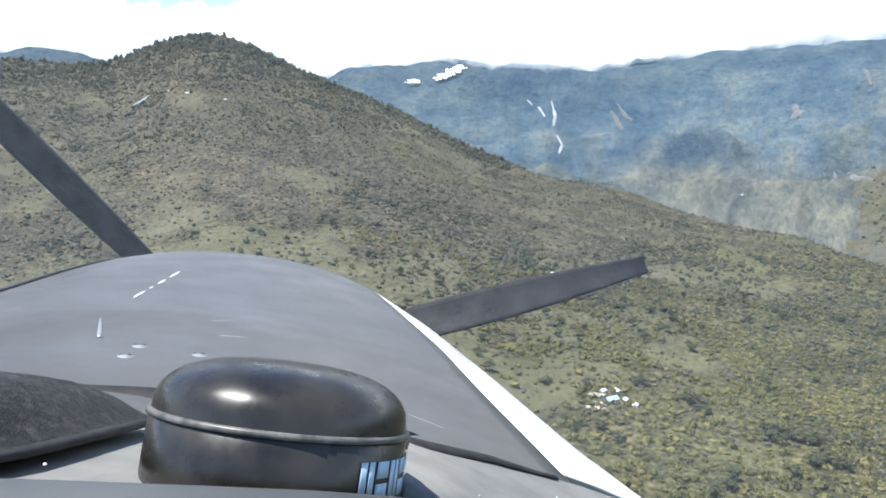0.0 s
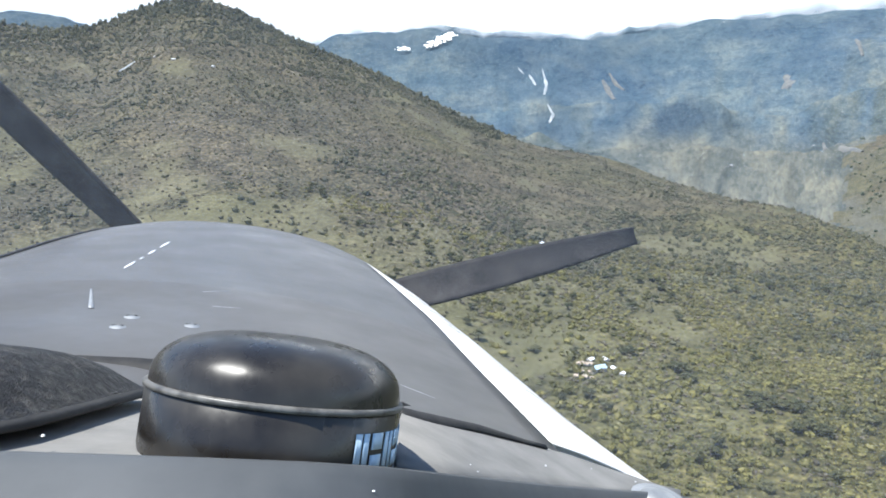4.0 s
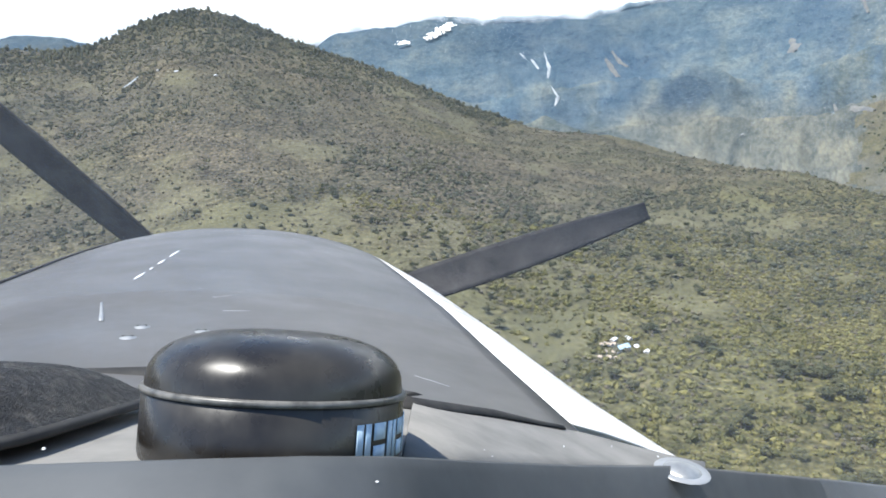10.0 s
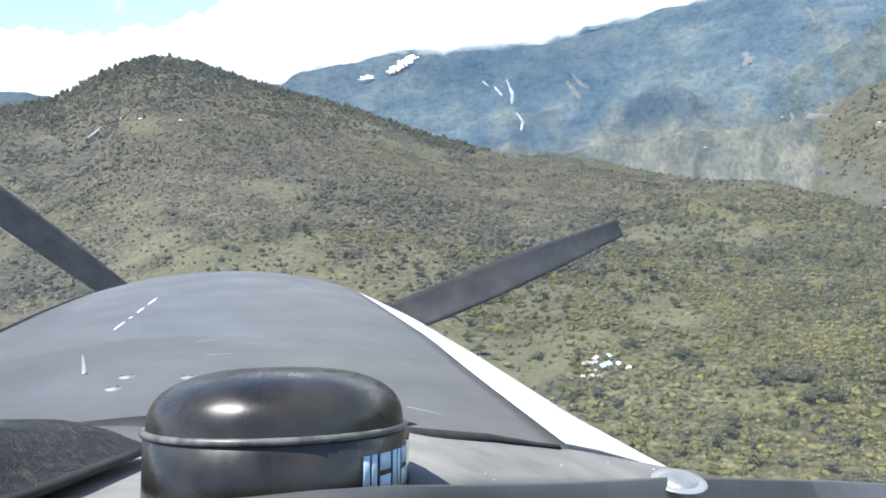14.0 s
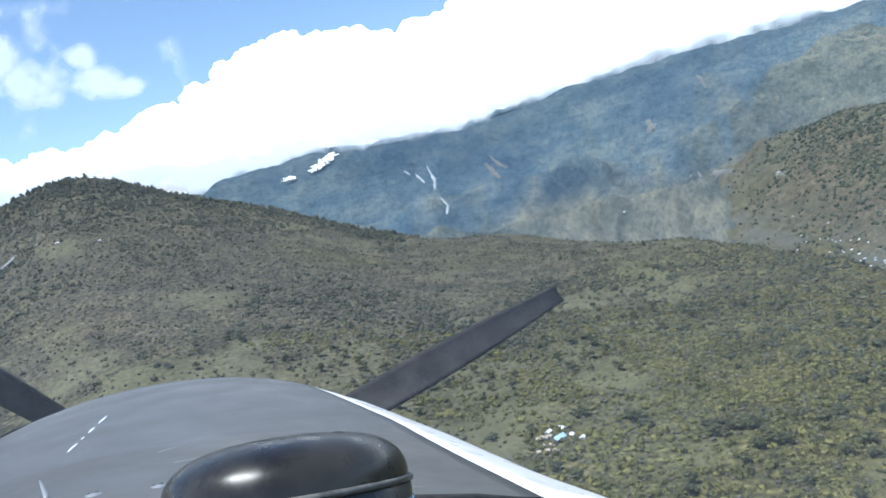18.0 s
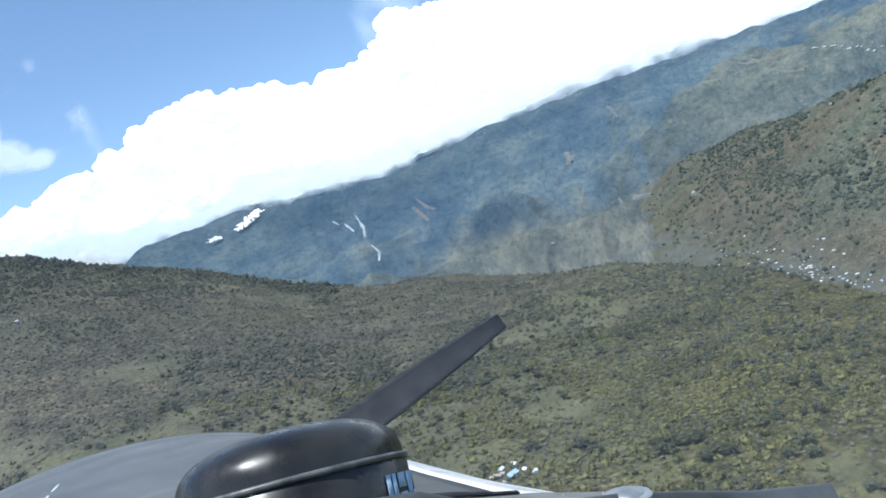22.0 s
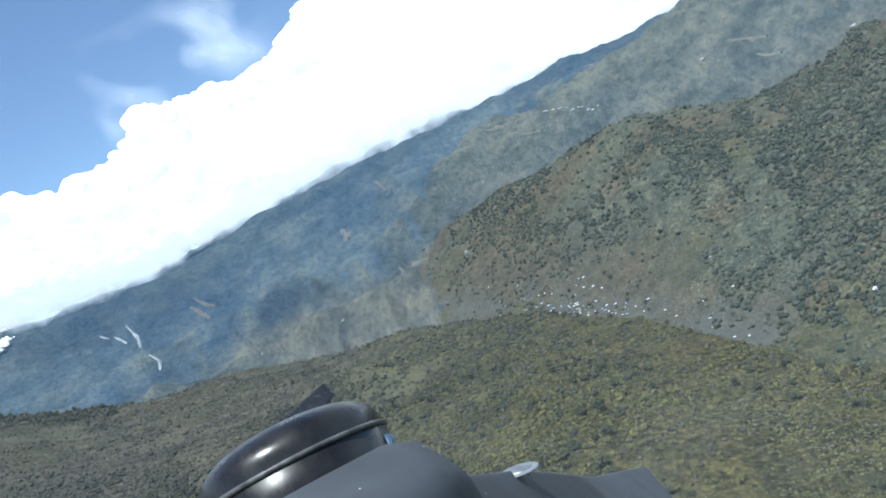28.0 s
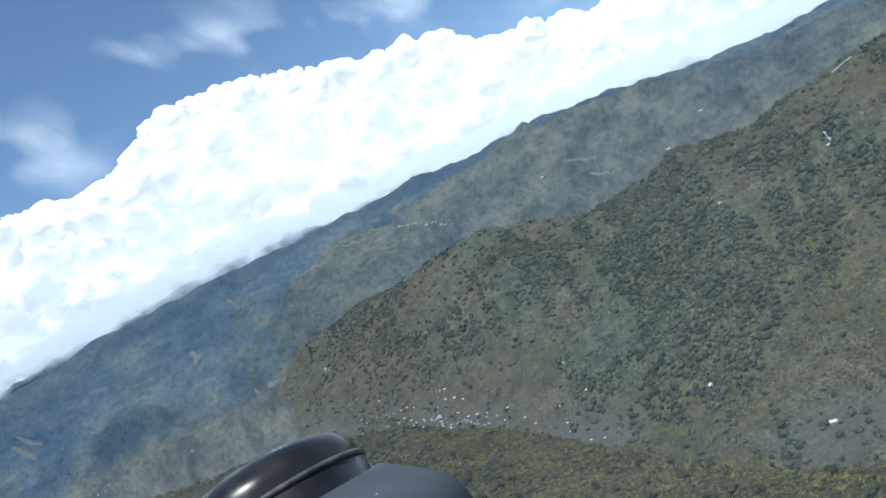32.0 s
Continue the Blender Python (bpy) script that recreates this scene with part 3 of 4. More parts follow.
def cloud_bank():
    rng = random.Random(5)
    shapes, f = puff_shapes(10, 3, 0)
    items = []

    def add(b, e, r, size, flat=0.85):
        items.append((r * math.sin(radians(b)), r * math.cos(radians(b)), EYE + r * math.tan(radians(e)), size, size, size * flat, rng.uniform(0, 6.3)))
    base, top = list(zip(*BASE)), list(zip(*TOP))
    b = -80.0
    while b < 95:
        lo, hi = float(np.interp(b, *base)), float(np.interp(b, *top))
        hi += 0.75 * noise.noise(Vector((b * 0.55, 3.1, 0))) + 0.45 * noise.noise(Vector((b * 1.3, 8.2, 0)))
        e = lo + 0.8
        while e < hi - 0.6:
            size = rng.uniform(75, 135)
            add(b + rng.uniform(-0.6, 0.6), min(e, hi - 1.0) + rng.uniform(-0.15, 0.2), rng.uniform(4560, 4690), size)
            e += 1.25
        add(b + rng.uniform(-0.5, 0.5), lo + 0.55 + rng.uniform(-0.1, 0.3), rng.uniform(4500, 4560), rng.uniform(38, 70), 0.6)
        for k in range(6):
            add(b + rng.uniform(-0.6, 0.6), hi - rng.uniform(0.2, 1.0), rng.uniform(4530, 4650), rng.uniform(16, 52))
        for k in range(5):
            add(b + rng.uniform(-0.6, 0.6), hi - rng.uniform(0.0, 0.7), rng.uniform(4540, 4640), rng.uniform(9, 26))
        for k in range(2):
            add(b + rng.uniform(-0.6, 0.6), rng.uniform(lo + 1, hi - 0.8), rng.uniform(4500, 4570), rng.uniform(70, 140))
        b += 1.05
    v, f2 = joined(shapes, f, items)
    tagged(new("backdrop_cloud_bank", big_mesh("cloud_bank", v, f2, M_CLOUD, True)), "long bank of bright white cumulus cloud over the mountains", "cloud", kind="structure")
    for label, blobs in (("small white cloud before the dark mountain wall", ((2.4, 3.05, 15), (2.0, 2.9, 20), (1.5, 2.7, 21), (0.9, 2.5, 16), (0.5, 2.35, 10), (-1.2, 2.2, 13), (-1.7, 2.15, 10))),):
        items = []
        for bb, e, size in blobs:
            r = radius_at(bb, e - 0.1, 3000, 4320) - 30
            for k in range(16):
                s = size * rng.uniform(0.2, 0.7)
                items.append((r * math.sin(radians(bb)) + rng.gauss(0, 0.8) * size, r * math.cos(radians(bb)), EYE + r * math.tan(radians(e)) + rng.gauss(0, 0.38) * size, s, s, s * 0.7, rng.uniform(0, 6)))
        v, f2 = joined(shapes, f, items)
        tagged(new("backdrop_small_cloud", big_mesh("small_cloud", v, f2, M_CLOUD, True)), label, "cloud", kind="structure")


cloud_bank()


def thin_cloud(name, label, r, b0, b1, e0, e1, density):
    """A sheet of vapour high over the land, thick or thin by its own density."""
    m = bpy.data.materials.get("vapour")
    if m is None:
        m = bpy.data.materials.new("vapour")
        m.use_nodes = True
        nt = m.node_tree
        p = nt.nodes["Principled BSDF"]
        p.inputs["Base Color"].default_value = (0.9, 0.92, 0.95, 1)
        p.inputs["Roughness"].default_value = 1.0
        p.inputs["Specular IOR Level"].default_value = 0.0
        # Even glow added so that the vapour stays white without direct sun.
        p.inputs["Emission Color"].default_value = (0.95, 0.97, 1.0, 1)
        p.inputs["Emission Strength"].default_value = 0.38
        nt.links.new(attribute(nt, "thick"), p.inputs["Alpha"])
    nb, ne = int((b1 - b0) / 0.22) + 1, int((e1 - e0) / 0.22) + 1
    E, B = np.meshgrid(np.linspace(e0, e1, ne), np.linspace(b0, b1, nb), indexing="ij")
    rb = np.radians(B)
    V = np.stack([r * np.sin(rb), r * np.cos(rb), EYE + r * np.tan(np.radians(E))], -1).reshape(-1, 3)
    i, j = np.meshgrid(np.arange(ne - 1), np.arange(nb - 1), indexing="ij")
    a = (i * nb + j).ravel()
    me = big_mesh(name, V, np.stack([a, a + 1, a + nb + 1, a + nb], 1), m, True)
    edge = np.clip(np.minimum(np.minimum(B - b0, b1 - B), np.minimum(E - e0, e1 - E)) / 0.8, 0, 1)
    at = me.attributes.new("thick", 'FLOAT', 'POINT')
    at.data.foreach_set("value", (np.clip(density(B, E), 0, 1) * edge).astype(np.float32).ravel())
    ob = new(name, me)
    ob.visible_shadow = True
    tagged(ob, label, "cloud", kind="structure")


def puffs_density(B, E):
    d = np.zeros_like(B)
    for b, e, w, h in ((-21, 13.2, 3.2, 2.2), (-19, 14.8, 2.2, 1.6), (-16, 12.6, 2.6, 1.7), (-12.9, 14.0, 1.2, 1.0), (-12.6, 12.0, 2.4, 1.3), (-10.4, 11.4, 1.6, 0.8)):
        d = np.maximum(d, 1.25 - ((B - b) / w) ** 2 - ((E - e) / h) ** 2)
    return np.clip(1.2 * d - 0.35 + 0.9 * rough(B, E, 2.2, 7, 5), 0, 0.9)


def wisp_density(B, E):
    u, v = B * 0.80 - E * 0.60, B * 0.60 + E * 0.80
    s = rough(u * 0.45, v * 1.0, 3.0, 13, 4, 0.45)
    mid = np.interp(B, (18, 27, 33, 42, 52, 62), (15.5, 16.5, 19, 18, 15.5, 12))
    return np.clip(0.12 + 0.9 * s, 0, 1) * np.clip(1.2 - np.abs(E - mid) / 3.4, 0, 1) * 0.7


def base_density(B, E):
    base = list(zip(*BASE))
    lo = np.interp(B, *base) - 0.75 + 0.8 * rough(B, E, 2.4, 29, 5)
    hi = np.interp(B, *list(zip(*TOP))) + 0.5 * rough(B, E, 3.0, 33, 4)
    foot = np.clip((lo + 3.0 - E) / 1.0, 0, 1) * 0.9
    veil = np.clip((hi - 1.0 - E) / 1.6, 0, 1) * np.clip(0.34 + 0.6 * rough(B, E, 4.0, 35, 4), 0.1, 0.6)
    return np.clip((E - lo + 0.45) / 1.25, 0, 1) * np.maximum(foot, veil)


thin_cloud("backdrop_loose_cloud", "loose soft white cloud in blue sky", 4400, -27, -6, 9, 18, puffs_density)
thin_cloud("backdrop_wisps", "thin white wisps of high cloud in blue sky", 4850, 14, 66, 9, 24, wisp_density)
thin_cloud("backdrop_cloud_foot", "soft white vapour round the cloud bank on the mountains", 4255, -30, 90, -1.5, 17, base_density)


# ---- scrub and forest ----
def clump_shapes(count, seed, leaves, upright=0.8):
    """Small irregular crowns: a knobbly core with loose sprays of leaves round it."""
    rng = np.random.RandomState(seed)
    core, cf = ico(1)
    vs, fs = [], []
    for k in range(count):
        v = core * (0.62 + 0.34 * rng.rand(len(core), 1)) * [1, 1, upright]
        v[:, 2] += 0.45 * upright
        d = rng.randn(leaves, 3)
        d[:, 2] = np.abs(d[:, 2]) * 0.9 - 0.15
        d /= np.linalg.norm(d, axis=1)[:, None]
        c = d * (0.72 + 0.32 * rng.rand(leaves, 1)) * [1, 1, upright]
        c[:, 2] += 0.45 * upright
        e1, e2 = rng.randn(leaves, 3) * 0.22, rng.randn(leaves, 3) * 0.22
        tri = np.stack([c + e1, c + e2, c - 0.6 * (e1 + e2)], 1).reshape(-1, 3)
        vs.append(np.concatenate([v, tri]))
        fs.append(np.concatenate([cf, len(v) + np.arange(leaves * 3).reshape(-1, 3)]))
    return vs, fs


def scatter(seed, count, b0, b1, r0, r1, keep):
    """Places with equal chance over the ground between two bearings and two distances, thinned by keep."""
    rng = np.random.RandomState(seed)
    b = rng.uniform(b0, b1, count)
    r = np.sqrt(rng.uniform(r0 * r0, r1 * r1, count))
    x, y = r * np.sin(np.radians(b)), r * np.cos(np.radians(b))
    ok = rng.rand(count) < keep(x, y, b, r)
    return x[ok], y[ok], rng


def stand(name, label, category, mat, seed, count, b0, b1, r0, r1, keep, size, leaves=14, upright=0.8):
    x, y, rng = scatter(seed, count, b0, b1, r0, r1, keep)
    z = height(x, y)
    vs, fs = clump_shapes(7, seed, leaves, upright)
    s = rng.uniform(size[0], size[1], len(x)) * (0.75 + 0.5 * rng.rand(len(x)))
    items = [(x[i], y[i], z[i] - 0.1 * s[i], s[i], s[i] * w, s[i] * h, a) for i, (w, h, a) in enumerate(zip(rng.uniform(0.75, 1.2, len(x)), rng.uniform(0.8, 1.25, len(x)), rng.uniform(0, 6.3, len(x))))]
    v, f = joined(vs, fs, items)
    tagged(new(name, big_mesh(name, v, f, mat)), label, category, kind="stuff")


def thick_scrub(x, y, b, r):
    n = rough(x, y, 120, 81) + 0.6 * rough(x, y, 36, 87)
    top = np.clip((r - 850) / 250, 0, 1) * np.clip((8 - b) / 12, 0, 1)
    r1 = crest(BROW, b)[0]
    return np.clip(0.20 + 1.0 * n + 0.9 * top, 0.035, 1) * np.clip(0.85 + 1.2 * glades(x, y) + top, 0.35, 1) * (r < r1 + 90)


def open_scrub(x, y, b, r):
    n = 1.1 * rough(x, y, 95, 81) + 0.7 * rough(x, y, 30, 87)
    return np.clip(0.05 + 1.2 * n + 0.42 * np.clip((b - 28) / 25, 0, 1), 0.05, 1) * np.clip(0.75 + 1.6 * glades(x, y), 0.25, 1) * (r < crest(BROW, b)[0] + 90)


def valley_wood(x, y, b, r):
    n = rough(x, y, 260, 61) + 0.5 * rough(x, y, 80, 91) + 0.9 * rough(b * 30, r * 0.10, 40, 93)
    rt, r2 = crest(FOOT, b), crest(SPUR, b)[0]
    low = (r > crest(BROW, b)[0] + 140) * (r < rt + 1) * (0.55 + 0.45 * (r < rt - 140))
    return np.clip(-0.16 + 2.6 * n + 0.40 * np.clip((b - 50) / 14, 0, 1), 0.06, 0.85) * np.maximum(r > rt, low) * (r < r2 + 50) * (1 - 0.93 * bare(b, r, rt)) * np.clip((b - 30) / 16, 0, 1)


stand("hillside_scrub", "dark grey-green bushes scattered over a dry hillside", "scrub", M_SCRUB, 101, 44000, -38, 60, 300, 1240, thick_scrub, (1.1, 2.8))
stand("heath", "low brownish heath shrubs on a dry hillside", "scrub", M_HEATH, 106, 32000, -36, 60, 260, 1150, lambda x, y, b, r: np.clip(0.7 + 0.9 * glades(x, y), 0.3, 1) * (r < crest(BROW, b)[0]), (0.7, 1.5), 6)
stand("crest_trees", "ragged dark trees along a hill crest", "trees", M_SCRUB, 107, 7000, -40, 6, 960, 1260, lambda x, y, b, r: np.clip(1.2 - np.abs(r - crest(BROW, b)[0] + 20) / 75, 0, 1) * np.clip(0.6 + 0.8 * rough(x, y, 70, 85), 0.1, 1), (1.6, 3.3), 16, 1.35)
stand("plateau_scrub", "olive green bushes dotted over rough grassland", "scrub", M_BUSH, 102, 29000, -15, 88, 60, 560, open_scrub, (0.6, 1.8), 16)
stand("valley_forest", "dense dark green forest on a steep valley side", "forest", M_VALLEY, 103, 92000, 20, 92, 420, 2425, valley_wood, (1.5, 5.8), 12, 0.9)
stand("low_plants", "yellow-green low plants in the grass", "plants", M_PLANT, 104, 88000, -10, 88, 55, 540, lambda x, y, b, r: np.clip(0.05 + 1.0 * rough(x, y, 50, 95) + 0.72 * np.clip((b - 26) / 16, 0, 1), 0.05, 1) * np.clip(0.8 + 1.4 * glades(x, y), 0.3, 1), (0.26, 0.72), 9)
stand("thicket", "rounded dark and yellow-green bushes crowding the plateau", "scrub", M_FOREST, 108, 8400, 0, 88, 75, 520, lambda x, y, b, r: np.clip(0.08 + 1.3 * rough(x, y, 75, 97) + 0.3 * np.clip((b - 42) / 20, 0, 1), 0.01, 1) * np.clip(0.75 + 1.6 * glades(x, y), 0.2, 1), (1.1, 2.6), 26)


# ---- single trees on the plateau ----
def tree_meshes(seed):
    rng = np.random.RandomState(seed)
    bm = bmesh.new()
    for i, (h0, h1, r0, r1, lean) in enumerate(((0, 2.6, 0.22, 0.13, (0, 0)), (1.5, 3.4, 0.1, 0.04, (1.0, 0.3)), (1.7, 3.5, 0.1, 0.04, (-0.8, 0.7)), (1.9, 3.8, 0.09, 0.03, (0.1, -1.0)), (2.5, 4.3, 0.12, 0.03, (0.2, 0.2)))):
        k = 7
        ring = []
        for j in range(4):
            t = j / 3
            c = Vector((lean[0] * t * 1.1, lean[1] * t * 1.1, h0 + (h1 - h0) * t))
            rr = r0 + (r1 - r0) * t
            ring.append([bm.verts.new(c + Vector((rr * math.cos(6.2832 * q / k), rr * math.sin(6.2832 * q / k), 0))) for q in range(k)])
        for j in range(3):
            for q in range(k):
                bm.faces.new((ring[j][q], ring[j][(q + 1) % k], ring[j + 1][(q + 1) % k], ring[j + 1][q]))
    trunk = from_bm("trunk", bm, M_BARK)
    vs, fs = clump_shapes(4, seed + 50, 34)
    items = []
    for i in range(13):
        a, q = rng.uniform(0, 6.28), math.sqrt(rng.rand()) * 2.0
        items.append((q * math.cos(a), q * math.sin(a), 2.0 + rng.uniform(0, 1.9) * (1.2 - q / 3), rng.uniform(0.7, 1.35), rng.uniform(0.7, 1.35), rng.uniform(0.6, 1.1), rng.uniform(0, 6)))
    v, f = joined(vs, fs, items)
    return trunk, big_mesh("crown", v, f, M_LEAF)


def trees():
    kinds = [tree_meshes(s) for s in (1, 2, 3, 4, 5)]
    def groves(x, y, b, r):
        return np.clip(-0.05 + 2.2 * rough(x, y, 70, 99), 0.015, 1)
    x, y, rng = scatter(7, 1500, -12, 84, 175, 560, groves)
    x, y = list(x[:262]), list(y[:262])
    # dark groves in the open grass
    for bb, rr, count, wide in ((26.9, 323, 18, 11), (20.4, 342, 8, 7), (15.9, 351, 4, 4), (29.8, 306, 8, 7)):
        for k in range(count):
            a, q = rng.uniform(0, 6.28), wide * math.sqrt(rng.rand())
            x.append(rr * math.sin(radians(bb)) + q * math.cos(a) * 1.4)
            y.append(rr * math.cos(radians(bb)) + q * math.sin(a))
    for i in range(len(x)):
        t = new("tree")
        trunk, crown = kinds[i % 5]
        part("trunk", trunk, t)
        part("crown", crown, t)
        t.matrix_world = pose(x[i], y[i], float(height(x[i], y[i])) - 0.15, 0, 0, rng.uniform(0, 360)) @ Matrix.Diagonal((*[rng.uniform(0.75, 1.45)] * 2, rng.uniform(0.7, 1.3), 1))
        tagged(t, "small dark green tree on rough grassland", "tree", "trees on the plateau")


trees()


# ---- houses ----
def house_meshes(w, d, h, rise, roof_mat):
    wall = slab("wall", [(-w / 2, -d / 2), (w / 2, -d / 2), (w / 2, d / 2), (-w / 2, d / 2)], 0, h, M_WALL)
    o = 0.4
    sec = [(-d / 2 - o, h - 0.12), (0, h + rise), (d / 2 + o, h - 0.12)]
    roof = sheet("roof", [[(x, y, z) for y, z in sec] for x in (-w / 2 - o, w / 2 + o)], roof_mat, 0.12, False)
    door = slab("door", [(-0.45, -d / 2 - 0.05), (0.45, -d / 2 - 0.05), (0.45, -d / 2 + 0.03), (-0.45, -d / 2 + 0.03)], 0, min(2.0, h - 0.2), M_BARK)
    return wall, roof, door


HOUSES = {k: house_meshes(*v) for k, v in {
    "white": (8, 5.5, 2.4, 1.5, M_ROOF_W), "blue": (7, 5, 2.4, 1.3, M_ROOF_B), "long": (13, 6, 2.6, 1.6, M_ROOF_W), "hut": (3.2, 2.8, 1.5, 1.2, M_ROOF_T)}.items()}


def house(kind, bearing, r, turn, label, group, scale=1.0):
    h = new("hut" if kind == "hut" else "house")
    for name, me in zip(("wall", "roof", "door"), HOUSES[kind]):
        part(name, me, h)
    x, y, z = place(bearing, r)
    h.matrix_world = pose(x, y, z - 0.2, 0, 0, turn) @ Matrix.Scale(scale, 4)
    return tagged(h, label, "hut" if kind == "hut" else "house", group)


def settlements():
    rng = random.Random(3)
    # hamlet on the plateau
    house("blue", 13.7, 325, 20, "small house with a pale blue metal roof among trees", "hamlet on the plateau", 0.8)
    for b, r, k in ((13.0, 334, "white"), (14.9, 330, "white"), (15.6, 327, "white"), (14.2, 338, "white")):
        house(k, b, r, rng.uniform(0, 180), "small white-roofed house on the grassy plateau", "hamlet on the plateau", 0.42)
    for i in range(14):
        house("hut", rng.uniform(11.2, 13.3), rng.uniform(312, 330), rng.uniform(0, 180), "tiny hut with weathered tan roof in a clearing", "huts of the hamlet", rng.uniform(0.42, 0.66))
    # huts on the dry hillside
    for b, r, k in ((-19.4, 930, "white"), (-18.2, 900, "white"), (-15.5, 860, "white"), (-3.5, 640, "hut"), (9, 520, "white"), (24, 430, "hut")):
        house(k, b, r, rng.uniform(0, 180), "tiny pale hut among bushes on the hillside", "hillside huts", 0.5)
    # town along the valley floor
    for i in range(12):
        b = 44.6 + 3.8 * i / 11 + rng.uniform(-0.1, 0.1)
        house(rng.choice(("white", "long")), b, radius_at(b, 0.2 - 1.7 * i / 11 + rng.uniform(-0.15, 0.15), 2400, 3000), rng.uniform(0, 180), "small white house in a row on a mountain shelf", "houses on the shelf", rng.uniform(0.8, 1.2))
    for i in range(120):
        b = rng.uniform(33, 53) if i % 3 == 0 else rng.gauss(40.5, 2.8)
        foot = float(crest(FOOT, b))
        house(rng.choice(("white", "white", "white", "long", "blue")), b, foot + rng.gauss(-55, 75), rng.uniform(0, 180), "white metal-roofed house on the valley floor", "town in the valley", rng.uniform(0.28, 0.65))
    # farmsteads on the lower mountain slopes
    for i in range(34):
        b, e = rng.uniform(15, 46), rng.uniform(-7.5, -2.2)
        house(rng.choice(("white", "white", "blue")), b, radius_at(b, e + max(0.0, b - 32) * 0.15, 2000, 3300), rng.uniform(0, 180), "tiny white-roofed farmhouse on a mountain slope", "farmhouses on the mountain slopes", rng.uniform(0.45, 0.85))
    # lone houses
    for b, r, k in ((68.9, radius_at(68.9, -2.8, 1750, 3000), "long"), (65.7, radius_at(65.7, -4.3, 1500, 3000), "long"), (56.4, radius_at(56.4, -1.8, 1900, 3000), "long"),
                    (75.3, 1250, "white"), (67.4, 700, "white"), (67.2, 1300, "white"), (60.5, 860, "white"), (72, 1380, "white")):
        house(k, b, r, rng.uniform(0, 180), "lone white-roofed house on a green slope", "scattered houses", 0.9)


settlements()


# ---- bare scars on the slopes ----
def scar(label, line, width, mat, lift=2.0):
    """A strip of bare ground laid on the slope along (bearing, distance) points."""
    rng = random.Random(len(line) * 7 + int(width))
    rows = []
    pts = []
    for (b0, r0), (b1, r1) in zip(line, line[1:]):
        for k in range(6):
            pts.append((b0 + (b1 - b0) * k / 6, r0 + (r1 - r0) * k / 6))
    pts.append(line[-1])
    for i, (b, r) in enumerate(pts):
        w = width * (0.35 + 0.65 * math.sin(math.pi * (i + 0.6) / (len(pts) + 0.4))) * rng.uniform(0.7, 1.3)
        db = math.degrees(w / r)
        row = []
        for s in (-1, -0.4, 0.3, 1):
            x, y, z = place(b + s * db, r)
            row.append((x, y, z + (lift if abs(s) < 1 else -lift)))
        rows.append(row)
    tagged(new("landslide_scar", sheet("landslide_scar", rows, mat)), label, "rock", kind="structure")


for label, line, w, mat in (
        ("long pale landslide scar on a forested mountain wall", ((9.2, 0.2), (9.5, -0.9), (9.3, -1.7)), 12, M_SCAR),
        ("thin pale landslide scar", ((9.6, -2.5), (10.0, -3.2), (9.7, -3.9)), 9, M_SCAR),
        ("short pale scar beside the long one", ((8.2, -0.2), (8.7, -1.0)), 9, M_SCAR),
        ("short pale scar on the mountain wall", ((7.4, 0.3), (7.8, -0.2)), 8, M_SCAR),
        ("faint grey scar", ((14.2, -0.3), (14.8, -1.2), (15.3, -1.6)), 16, M_EARTH),
        ("bare earth patch at the end of a spur", ((29.0, -5.6), (30.2, -5.9), (31.4, -6.2)), 14, M_EARTH),
        ("pale rock face high on the wall", ((30.4, 1.3), (30.9, 0.2)), 14, M_EARTH)):
    scar(label, [(b, radius_at(b, e, 1900, 4300)) for b, e in line], w, mat, 6.0)
for label, line, w, mat in (
        ("thin white waterfall on a wooded slope", ((75.4, -7.6), (75.6, -8.8)), 3, M_SCAR),
        ("short white track cut into the dry hillside", ((-21.9, 1.0), (-21.3, 1.4), (-20.8, 1.8)), 2.2, M_SCAR),
        ("white streak of a stream on a wooded slope", ((77.4, -4.6), (78.8, -4.2)), 3.5, M_SCAR),
        ):
    scar(label, [(b, radius_at(b, e, 500, 2300)) for b, e in line], w, mat, 1.5)
for label, line, w, mat in (
        ("tan field strip on a mountain shelf", ((40.0, 0.9), (41.2, 0.5), (42.4, 0.1)), 9, M_FIELD),
        ("tan field strip on a mountain shelf", ((41.4, -0.4), (42.6, -0.8), (43.8, -1.1)), 8, M_FIELD),
        ("tan field strip on a mountain shelf", ((37.3, 0.5), (38.4, 0.2)), 8, M_FIELD),
        ("pale bare field on a mountain shelf", ((56.0, -1.6), (57.0, -1.9)), 9, M_FIELD),
        ("tan field strip on a mountain shelf", ((58.4, -1.4), (59.6, -1.9), (60.8, -2.4)), 8, M_FIELD),
        ("tan field strip on a mountain shelf", ((59.8, -3.2), (61.2, -3.9)), 8, M_FIELD),
        ("rust-brown bare slope on the mountain wall", ((13.7, -0.8), (14.1, -1.6), (14.6, -2.2)), 26, M_EARTH),
        ("rust-brown bare slope on the mountain wall", ((26.3, -0.9), (26.6, -1.7)), 26, M_EARTH)):
    scar(label, [(b, radius_at(b, e, 1900, 4300)) for b, e in line], w, mat, 5.0)


# ---- the airplane: nose, propeller and the shelf behind the windshield ----
airplane = new("airplane")
airplane.matrix_world = pose(0, 0, EYE, -5.714, 8.409, 10.162)
tagged(airplane, "nose of a small airplane with grey anti-glare panel and white side", "airplane")

AXIS = -0.08
